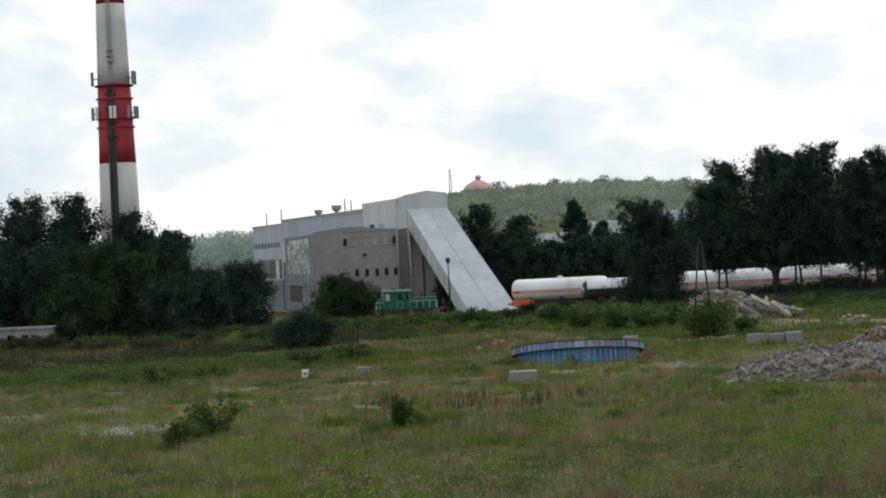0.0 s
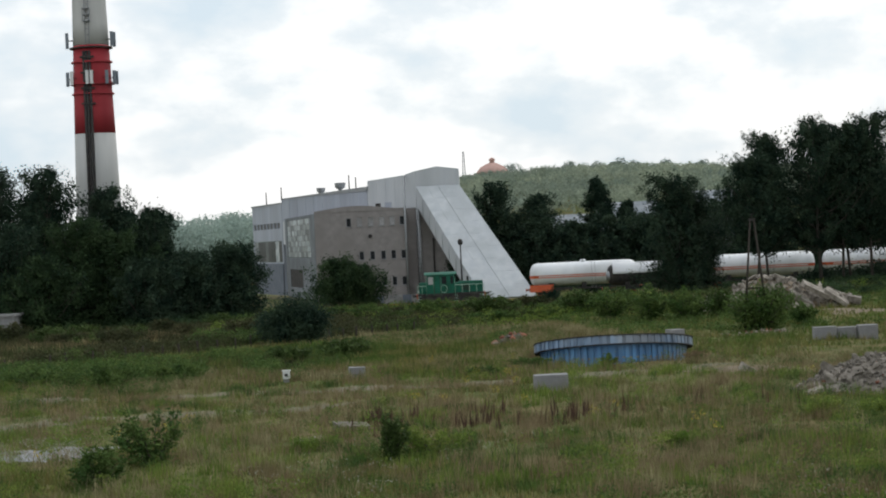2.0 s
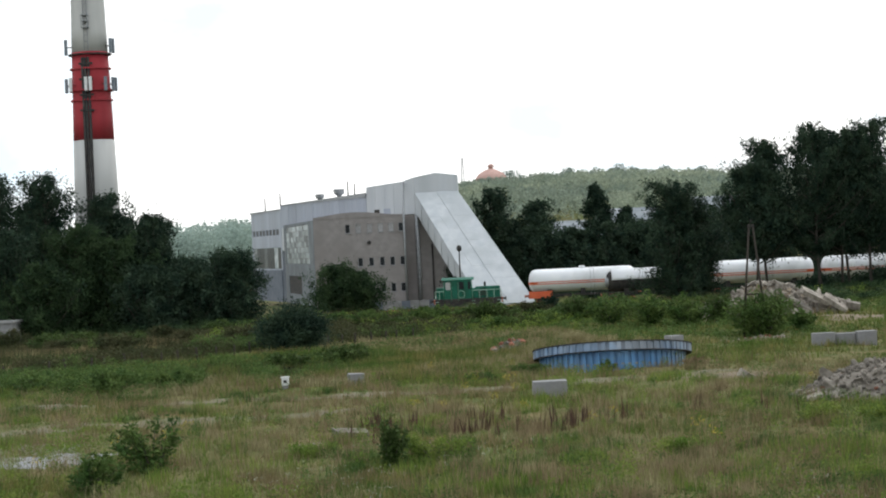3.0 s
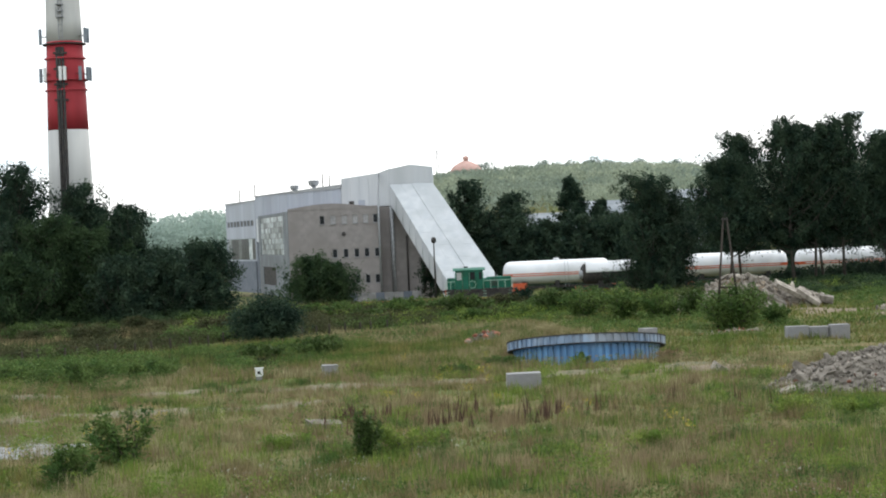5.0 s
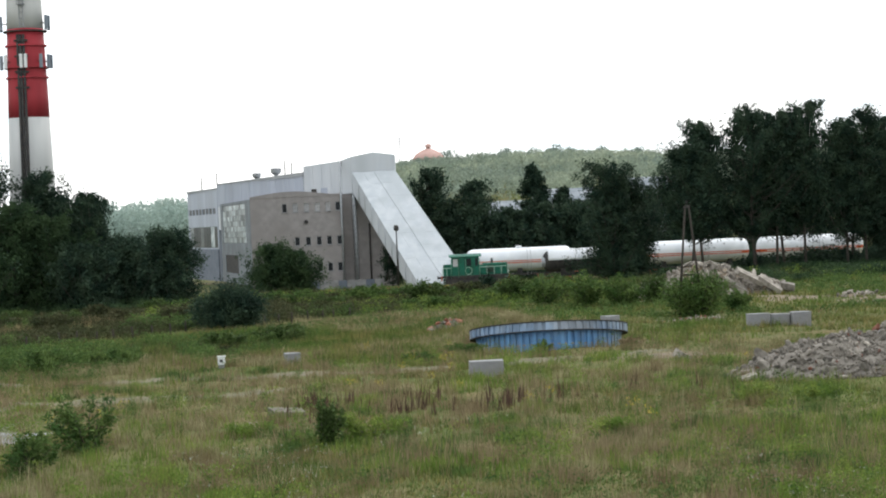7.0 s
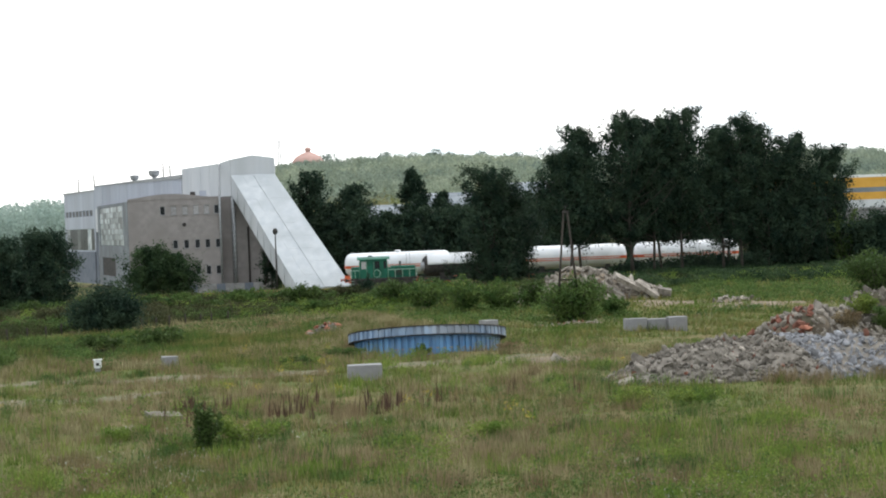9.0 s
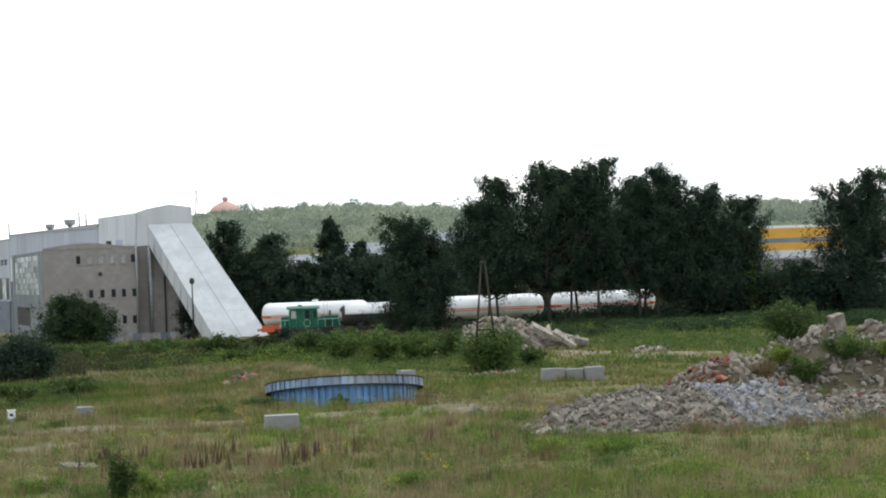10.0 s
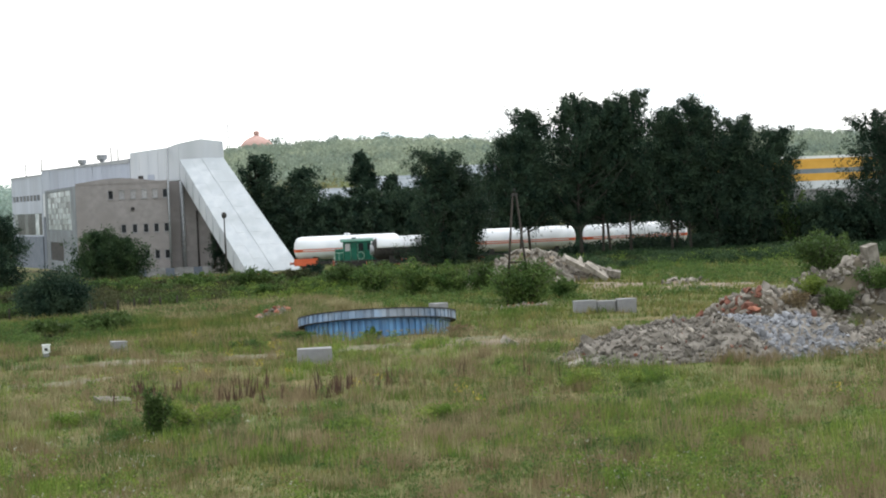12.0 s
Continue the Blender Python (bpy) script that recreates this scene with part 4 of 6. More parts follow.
# ---- factory ----
def window(parent, x, y, z, w, h, boarded, dirx=(1, 0)):
    """A recessed window with frame, sill and pane in the front wall."""
    win = new("window")
    win.parent = parent
    win.matrix_basis = pose(x, y, z)
    bm = bmesh.new()
    t = 0.06
    for lo, hi in (((-w / 2, 0.10, 0), (-w / 2 + t, 0.18, h)), ((w / 2 - t, 0.10, 0), (w / 2, 0.18, h)), ((-w / 2 + t, 0.10, 0), (w / 2 - t, 0.18, t)), ((-w / 2 + t, 0.10, h - t), (w / 2 - t, 0.18, h))):
        box(bm, lo, hi)
    part("frame", bm, M["steel"], win)
    box_part("pane", (-w / 2 + t, 0.13, t), (w / 2 - t, 0.15, h - t), M["board"] if boarded else M["glass"], win, "white boarded pane" if boarded else "")
    box_part("sill", (-w / 2 - 0.08, -0.10, -0.10), (w / 2 + 0.08, 0.09, -0.004), M["concrete"], win)
    return win


def cladding(parent, p, q, z0, z1a, z1b, name, material, step=1.2, depth=0.06):
    """Upright sheet panels along a facade from plan point p to q, each its own piece."""
    p, q = Vector(p), Vector(q)
    n = max(1, round((q - p).length / step))
    d = (q - p) / n
    out = Vector((d.y, -d.x)).normalized() * depth
    for k in range(n):
        a, b = p + d * (k + 0.012), p + d * (k + 0.988)
        za, zb = z1a + (z1b - z1a) * k / n, z1a + (z1b - z1a) * (k + 1) / n
        bm = prism(bmesh.new(), [(a.x + out.x, a.y + out.y), (b.x + out.x, b.y + out.y), (b.x, b.y), (a.x, a.y)], z0, [za, zb, zb, za])
        part(name, bm, material, parent)


def build_factory():
    f = thing("factory", "large grey rendered factory with pale cladding and an inclined conveyor gallery", "factory")
    # curved grey office front with three rows of small windows
    holes, wins = [], []
    for z, xs, boards in ((10.0, (-17.1, -15.6, -14.05, -12.55, -11.1, -9.75), (0, 1, 1, 1, 1, 0)), (5.35, (-15.5, -14.0, -12.5, -11.1, -9.7), (0,) * 5), (1.7, (-15.5, -14.0, -12.5, -11.1, -9.75), (0,) * 5)):
        for x, b in zip(xs, boards):
            holes.append((x + 21.8 - 0.34, x + 21.8 + 0.34, z, z + 1.2))
            wins.append((x, z, b))
    wall = part("front_wall", wall_holes(0, 12.5, -1.4, 12.1, 0.35, holes, (-21.8, 282, 0), (1, 0, 0)), M["render_wall"], f)
    arc = [(-21.8 + 12.5 * k / 10, 12.1 + 0.22 + 0.55 * math.sin(math.pi * min(1, k / 9.0)) ** 1.2) for k in range(11)]
    outline = [(-21.8, 12.1), (-9.3, 12.1), *arc[::-1]]
    bm = bmesh.new()
    fronts = [bm.verts.new((x, 281.94, z)) for x, z in outline]
    backs = [bm.verts.new((x, 282.4, z)) for x, z in outline]
    bm.faces.new(fronts)
    bm.faces.new(backs[::-1])
    for k in range(len(outline)):
        q = (k + 1) % len(outline)
        bm.faces.new((fronts[k], backs[k], backs[q], fronts[q]))
    part("parapet", bm, M["render_wall"], f)
    for x, z, b in wins:
        window(f, x, 282, z, 0.68, 1.2, b)
    part("wall_vent", lathe(bmesh.new(), [(0.28, 0), (0.28, 0.12)], 14), M["dark"], f).matrix_basis = pose(-14.2, 281.95, 8.6, 90)
    # body behind the front wall
    part("office_body", prism(bmesh.new(), [(-21.6, 282.4), (-9.4, 282.4), (-9.4, 291.5), (-14.9, 291.5), (-29.0, 319.5)], 0.0, 12.05), M["shade_wall"], f)
    # side facade of many small panes
    p, q = Vector((-29.4, 320.0)), Vector((-21.85, 282.1))
    d = (q - p).normalized()
    side = part("side_wall", wall_holes(0, (q - p).length, 0, 12.0, 0.4, [(3.0, 33.0, 6.0, 11.6), (5.0, 22.0, 1.5, 4.2)], (p.x, p.y, 0), (d.x, d.y, 0)), M["side_blue"], f)
    o = Vector((d.y, -d.x)) * -0.12
    for i in range(14):
        for j in range(7):
            a, b = p + d * (3.05 + 2.14 * i) + o, p + d * (3.05 + 2.14 * i + 2.04) + o
            z = 6.03 + 0.795 * j
            part("pane", prism(bmesh.new(), [(a.x, a.y), (b.x, b.y), (b.x - o.x * 0.4, b.y - o.y * 0.4), (a.x - o.x * 0.4, a.y - o.y * 0.4)], z, z + 0.75), M["glass_pane"], side)
    a, b = p + d * 5.0 + o, p + d * 22.0 + o
    part("pane", prism(bmesh.new(), [(a.x, a.y), (b.x, b.y), (b.x - o.x * 0.4, b.y - o.y * 0.4), (a.x - o.x * 0.4, a.y - o.y * 0.4)], 1.5, 4.2), M["dark"], side)
    # upper hall with bluish sheet cladding
    part("hall_body", prism(bmesh.new(), [(-29.9, 322), (-14.8, 292), (-6.0, 330), (-26, 350)], 8.0, [15.0, 15.5, 15.5, 15.0]), M["clad_white"], f)
    cladding(f, (-29.9, 322), (-14.8, 292), 11.6, 15.1, 15.6, "cladding_sheet", M["clad_blue"], 3.3)
    part("roof_edge", prism(bmesh.new(), [(-29.98, 321.8), (-14.9, 291.8), (-14.7, 292.0), (-29.8, 322.1)], 15.12, [15.22, 15.72, 15.72, 15.22]), M["steel"], f)
    # far end block with strip windows
    p, q = Vector((-37.2, 346)), Vector((-30.0, 322.2))
    d = (q - p).normalized()
    L = (q - p).length
    end = part("end_wall", wall_holes(0, L, 0, 14.4, 0.4, [(1 + 2.85 * k, 3.2 + 2.85 * k, 10.6, 11.5) for k in range(8)] + [(0.8, L - 0.8, 5.2, 8.6)], (p.x, p.y, 0), (d.x, d.y, 0)), M["clad_blue"], f)
    o = Vector((d.y, -d.x)) * -0.15
    for k in range(8):
        a, b = p + d * (1 + 2.85 * k) + o, p + d * (3.2 + 2.85 * k) + o
        part("pane", prism(bmesh.new(), [(a.x, a.y), (b.x, b.y), (b.x - o.x * 0.3, b.y - o.y * 0.3), (a.x - o.x * 0.3, a.y - o.y * 0.3)], 10.62, 11.48), M["glass"], end)
        a, b = p + d * (0.85 + 2.9 * k) + o, p + d * (0.85 + 2.9 * k + 2.8) + o
        part("pane", prism(bmesh.new(), [(a.x, a.y), (b.x, b.y), (b.x - o.x * 0.3, b.y - o.y * 0.3), (a.x - o.x * 0.3, a.y - o.y * 0.3)], 5.25, 8.55), M["glass"] if k % 3 else M["glass_pane"], end)
    part("lower_band", prism(bmesh.new(), [(p.x + d.y * 0.2, p.y - d.x * 0.2), (q.x + d.y * 0.2, q.y - d.x * 0.2), (q.x, q.y), (p.x, p.y)], 0, 5.0), M["band"], f)
    part("end_roof", prism(bmesh.new(), [(-37.4, 346), (-30.0, 322), (-27, 345), (-30, 352)], 14.4, 14.65), M["steel"], f)
    # head house of the gallery
    part("head_house", prism(bmesh.new(), [(-14.75, 292), (-9.3, 286.2), (-7.65, 284.2), (-4.7, 284.2), (-1.65, 284.2), (-1.65, 298), (-14.75, 300)], 12.25, [16.5, 16.9, 17.35, 17.85, 17.4, 17.3, 16.5]), M["clad_white"], f)
    cladding(f, (-14.75, 292), (-9.3, 286.2), 12.3, 16.5, 16.9, "cladding_sheet", M["clad_white"], 2.0, 0.05)
    cladding(f, (-9.22, 286.1), (-7.65, 284.15), 12.3, 16.95, 17.35, "cladding_sheet", M["clad_white"], 2.6, 0.05)
    tube_part("downpipe", [(-9.28, 281.8, 0), (-9.28, 281.8, 12.3), (-9.28, 285.9, 16.8)], [0.14] * 3, M["steel"], f)
    # inclined conveyor gallery: a long box of sheets
    tl, tr, bl, br = Vector((-7.65, 284.0, 15.1)), Vector((-1.65, 284.0, 15.1)), Vector((0.9, 270, -0.4)), Vector((8.0, 270, -0.4))
    g = new("gallery")
    g.parent = f
    down = Vector((0, 0, -2.7))
    vs = [tl, tr, br, bl, tl + down, tr + down, br + down, bl + down]
    obj("gallery_core", [v + Vector((0, 0.05, -0.06)) for v in vs], [(0, 1, 2, 3), (7, 6, 5, 4), (0, 3, 7, 4), (1, 5, 6, 2), (0, 4, 5, 1), (3, 2, 6, 7)], M["clad_white"], g)
    for c in range(4):
        for r in range(9):
            u0, u1, v0, v1 = (c + 0.003) / 4, (c + 0.997) / 4, (r + 0.0015) / 9, (r + 0.9985) / 9
            def at(u, v, h):
                return (tl.lerp(tr, u)).lerp(bl.lerp(br, u), v) + Vector((0, -0.05 * h, 0.06 * h))
            hh = 1 + (0.8 if c == 2 else 0.0) + 0.3 * ((c * 7 + r * 3) % 5) / 5
            ps = [at(u0, v0, hh), at(u1, v0, hh), at(u1, v1, hh), at(u0, v1, hh), at(u0, v0, 0), at(u1, v0, 0), at(u1, v1, 0), at(u0, v1, 0)]
            obj("sheet", ps, [(0, 3, 2, 1), (0, 1, 5, 4), (1, 2, 6, 5), (2, 3, 7, 6), (3, 0, 4, 7)], M["gallery"], g)
    for k in range(1, 10):
        a = tl.lerp(bl, k / 10)
        tube_part("side_rib", [a + Vector((-0.05, 0, 0)), a + down + Vector((-0.05, 0, 0))], [0.05, 0.05], M["clad_white"], g, sides=5)
    # recess under the head house
    part("recess_wall", prism(bmesh.new(), [(-9.25, 284.7), (-2.0, 284.7), (-2.0, 296), (-9.25, 296)], -1.4, 12.2), M["render_wall"], f)
    tube_part("column", [(-7.55, 284.2, -1.3), (-7.55, 284.2, 12.2)], [0.28, 0.28], M["steel"], f)
    tube_part("column", [(-5.6, 284.5, -1.3), (-5.6, 284.5, 8.0)], [0.12, 0.12], M["dark"], f)
    for x in (-3.5, -1.8):
        tube_part("trestle_leg", [(x, 281, 0), (x + 1.2, 279.5, 6.5)], [0.16, 0.16], M["dark"], f)
    # low yard wall of pale and dark panels before the office
    for k in range(11):
        box_part("yard_panel", (-17.5 + 1.25 * k, 278.4, -1.4), (-16.32 + 1.25 * k, 278.6, 0.45), M["concrete"] if k % 3 else M["band"], f, bevel=0.02)
    # things on the roof
    for k, (x, y, z, s) in enumerate(((-22.6, 308, 15.1, 0.66), (-19.3, 302, 15.3, 0.8))):
        bm = bmesh.new()
        lathe(bm, [(0.35 * s, 0), (0.35 * s, 0.5 * s), (0.95 * s, 0.95 * s), (1.05 * s, 1.7 * s), (0.9 * s, 1.8 * s)], 16)
        part("roof_vent", bm, M["steel"], f).matrix_basis = pose(x, y, z)
    for x, y, z, h in ((-16.7, 297, 15.4, 1.9), (-17.8, 299, 15.3, 2.4), (-29.8, 321, 15.0, 2.0), (-33.4, 333, 14.6, 2.0)):
        tube_part("roof_mast", [(x, y, z), (x, y, z + h)], [0.10, 0.08], M["dark"], f)
    box_part("roof_unit", (-13.4, 284.5, 12.05), (-12.7, 285.2, 13.1), M["dark"], f)
    box_part("roof_unit", (-12.1, 284.8, 12.05), (-11.2, 285.6, 13.2), M["clad_blue"], f)


build_factory()


# ---- chimney ----
CHIMNEY_SIZE = 0.69   # against a chimney 84 m high


def build_chimney():
    c = thing("chimney", "tall tapered chimney in red and white bands hung with antennas", "chimney", (-60.2 * CHIMNEY_SIZE, 330 * CHIMNEY_SIZE, 8.0 - 8.0 * CHIMNEY_SIZE))
    c.scale = (CHIMNEY_SIZE,) * 3
    rad2 = lambda z: 3.27 - (z - 27.3) * 0.0265
    edges = [-4, 27.3, 41.5, 55.7, 69.9, 84.0]
    for k, (a, b) in enumerate(zip(edges, edges[1:])):
        prof = [(rad2(a + (b - a) * i / 4), a + (b - a) * i / 4) for i in range(5)]
        part("band", lathe(bmesh.new(), prof, 32), M["chim_red"] if k % 2 else M["chim_white"], c, "faded red painted band" if k % 2 else "dirty white painted band", smooth=True)
    for z, w in ((41.0, 0.55), (38.7, 0.35), (35.2, 0.5), (33.6, 0.3)):
        r = rad2(z)
        part("platform", lathe(bmesh.new(), [(r + 0.01, z), (r + w, z), (r + w, z + 0.22), (r + 0.01, z + 0.22)], 32), M["chim_red"] if z < 41 else M["dark"], c)
    for z, h, angs in ((42.4, 2.4, (182, 200, -2, -20)), (36.2, 2.2, (184, 200, 225, -3, -20, -45, 268, 278))):
        for a in angs:
            r = rad2(z) + 0.95
            x, y = r * math.cos(radians(a)), r * math.sin(radians(a))
            box_part("antenna", (x - 0.24, y - 0.18, z - h / 2), (x + 0.24, y + 0.18, z + h / 2), M["white_paint"] if 210 < a < 300 else M["antenna"], c, bevel=0.04)
            tube_part("antenna_bracket", [(x * 0.7, y * 0.7, z), (x, y, z)], [0.05, 0.05], M["dark"], c, sides=5)
    for dx in (-0.75, -0.3, 0.2):
        tube_part("cable_tray", [(dx, -rad2(2) - 0.1, 2), (dx, -rad2(20) - 0.1, 20), (dx, -rad2(40.5) - 0.1, 40.5)], [0.22, 0.22, 0.22], M["dark"], c, "dark cable tray", sides=6)
    for z in (39.5, 37.0, 34.5, 32.0):
        box_part("tray_bracket", (-1.3, -rad2(z) - 0.35, z - 0.15), (0.9, -rad2(z) - 0.05, z + 0.15), M["dark"], c)
    bm = bmesh.new()
    for dx in (-0.3, 0.3):
        box(bm, (dx - 0.05, -3.0, 41.5), (dx + 0.05, -2.75, 70))
    for z in range(42, 70):
        box(bm, (-0.25, -2.98, z), (0.25, -2.9, z + 0.08))
    part("ladder", bm, M["steel"], c)
    bm = bmesh.new()
    for z in (45.2, 46.2, 47.2):
        box(bm, (-0.6, -3.5, z), (0.6, -2.7, z + 0.12))
    for dx in (-0.6, 0.5):
        box(bm, (dx, -3.5, 45.2), (dx + 0.1, -3.4, 47.3))
    part("ladder_cage", bm, M["steel"], c)


build_chimney()


# ---- railway ----
RAIL = -0.45   # height of the rail heads


def rails(y, x0=-120, x1=140):
    bed = box_part("track_bed", (x0, y - 1.7, -0.80), (x1, y + 1.7, -0.61), M["rail_bed"])
    tagged(bed, "grey ballast bed of a siding track", "track bed", kind="structure")
    for dy in (-0.72, 0.72):
        bm = bmesh.new()
        box(bm, (x0, dy + y - 0.07, -0.61), (x1, dy + y + 0.07, -0.59))
        box(bm, (x0, dy + y - 0.035, -0.59), (x1, dy + y + 0.035, RAIL))
        tagged(part("rail", bm, M["rust"]), "rusty steel rail of the siding", "rail", kind="structure")


def wheel_bm(r=0.46, w=0.13):
    return lathe(bmesh.new(), [(0.12, -w * 0.7), (r * 0.75, -w * 0.25), (r, -w * 0.5), (r, w * 0.35), (r + 0.03, w * 0.4), (r + 0.03, w * 0.6), (r * 0.8, w * 0.6), (0.1, w * 0.7)], 20)


def tank_wagon(x, y, length, dark=False, valance=False):
    """A gas tank wagon: barrel with domed ends, frame, bogies, stripe and orange end valance."""
    label = "old tank wagon with a white sunshield and a black lower half" if dark else "white gas tank wagon with an orange stripe round its barrel"
    w = thing("tank_wagon", label, "tank wagon", (x, y, RAIL), group="" if dark else "white tank wagons")
    L, R, zc = length / 2, (1.32 if dark else 1.5), (2.78 if dark else 2.95)
    prof = [(R * r, -L + e) for r, e in ((0.013, 0), (0.37, 0.05), (0.67, 0.2), (0.88, 0.45), (0.98, 0.8), (1, 1.15))]
    prof += [(r, -e) for r, e in prof[::-1]]
    b = part("barrel", lathe(bmesh.new(), prof, 36, "x"), M["dark"] if dark else M["tank_white"], w, smooth=True)
    b.matrix_basis = pose(0, 0, zc)
    if dark:
        bm = bmesh.new()
        for k in range(14):
            a0, a1 = math.pi * (0.03 + 0.94 * k / 14), math.pi * (0.03 + 0.94 * (k + 1) / 14)
            ps = [(sx, rr * math.cos(a), rr * math.sin(a)) for rr in (R + 0.10,) for a, sx in ((a0, -L + 0.7), (a0, L - 0.7), (a1, L - 0.7), (a1, -L + 0.7))]
            bm.faces.new([bm.verts.new(p) for p in ps])
        bmesh.ops.remove_doubles(bm, verts=bm.verts, dist=0.001)
        bmesh.ops.solidify(bm, geom=bm.faces[:], thickness=0.05)
        part("sunshield", bm, M["tank_white"], w, "white sunshield", smooth=True).matrix_basis = pose(0, 0, zc)
        ring = part("end_hatch", lathe(bmesh.new(), [(0.5, -L - 0.12), (0.62, -L - 0.1), (0.62, -L + 0.3), (0.5, -L + 0.35)], 20, "x"), M["steel"], w)
        ring.matrix_basis = pose(0, -0.5, zc - 0.1)
    else:
        bm = bmesh.new()
        for side in (-1, 1):
            for k in range(1):
                a0, a1 = math.asin(-0.30), math.asin(-0.06)
                ps = [(-L + 1.0, a0), (L - 1.0, a0), (L - 1.0, a1), (-L + 1.0, a1)]
                f = [bm.verts.new((px, side * (R + 0.006) * math.cos(a), (R + 0.006) * math.sin(a))) for px, a in ps]
                bm.faces.new(f if side < 0 else f[::-1])
        for s in (-1, 1):
            for k in range(16):
                a0, a1 = math.pi * 2 * k / 16, math.pi * 2 * (k + 1) / 16
        rr = [(0.02, -L - 0.004), (0.55, -L + 0.046), (1.0, -L + 0.196), (1.325, -L + 0.446), (1.475, -L + 0.796), (R + 0.006, -L + 1.1)]
        part("stripe", bm, M["orange"], w, "orange stripe along the barrel").matrix_basis = pose(0, 0, zc)
        # stripe across the domed ends
        for s in (-1, 1):
            row = []
            for r_, x_ in rr:
                for_side = []
                for z_ in (-0.45, -0.09):
                    yy = math.sqrt(max(r_ * r_ - z_ * z_, 0))
                    for_side.append((yy, z_))
                row.append((x_, for_side))
            for side in (-1, 1):
                bm = bmesh.new()
                for (xa, fa), (xb, fb) in zip(row, row[1:]):
                    ps = [(xa * -s, side * fa[0][0], fa[0][1]), (xb * -s, side * fb[0][0], fb[0][1]), (xb * -s, side * fb[1][0], fb[1][1]), (xa * -s, side * fa[1][0], fa[1][1])]
                    bm.faces.new([bm.verts.new((px + (-0.02 if px < 0 else 0.02), py * 1.004, pz)) for px, py, pz in ps])
                part("end_stripe", bm, M["orange"], w).matrix_basis = pose(0, 0, zc)
        if valance:
            box_part("end_valance", (-L - 0.1, -1.42, 0.75), (-L + 3.0, -1.36, 1.65), M["orange"], w, "orange end panel")
    bm = bmesh.new()
    for sy in (-0.9, 0.9):
        box(bm, (-L - 0.1, sy - 0.1, 0.92), (L + 0.1, sy + 0.1, 1.16))
    for sx in (-L, L):
        box(bm, (sx - 0.12, -1.3, 0.85), (sx + 0.12, 1.3, 1.2))
    for sx in (-L * 0.62, 0, L * 0.62):
        box(bm, (sx - 0.3, -1.0, 1.16), (sx + 0.3, 1.0, 1.85))
    part("underframe", bm, M["dark"], w)
    for s in (-1, 1):
        bm = box(bmesh.new(), (s * (L - 2.3) - 0.25, -0.92, 0.45), (s * (L - 2.3) + 0.25, 0.92, 0.7))
        for sy in (-1.0, 1.0):
            box(bm, (s * (L - 2.3) - 1.35, sy - 0.08, 0.42), (s * (L - 2.3) + 1.35, sy + 0.08, 0.72), 0.03)
        bogie = part("bogie", bm, M["dark"], w)
        for dx in (-0.9, 0.9):
            for sy in (-0.75, 0.75):
                part("wheel", wheel_bm(), M["rust"], bogie).matrix_basis = pose(s * (L - 2.3) + dx, sy, 0.46, 90)
        for sy in (-0.87, 0.87):
            part("buffer", lathe(bmesh.new(), [(0.1, 0), (0.1, 0.4), (0.22, 0.42), (0.22, 0.48)], 12, "x"), M["rust"], w).matrix_basis = pose(s * (L + 0.1), sy, 1.05, 0, 0, 0 if s > 0 else 180)
    part("manway", lathe(bmesh.new(), [(0.4, 0), (0.4, 0.28), (0.3, 0.34)], 14), M["tank_white"], w).matrix_basis = pose(0, 0, zc + R - 0.08)
    bm = bmesh.new()
    for sx in (1.0, 1.45):
        tube(bm, [(sx, -1.62, 1.0), (sx, -1.66, zc + 0.4), (sx, -0.75, zc + R + 0.15)], [0.025] * 3, 5)
    part("ladder", bm, M["steel"], w)
    return w


for y in (253.5, 258.5, 266.0):
    rails(y)
WAGON_L = 13.9
for x in (14.0, 37.0, 51.9):
    tank_wagon(x, 266.0, WAGON_L, valance=x < 20)
tank_wagon(22.7, 253.5, 13.0, dark=True)


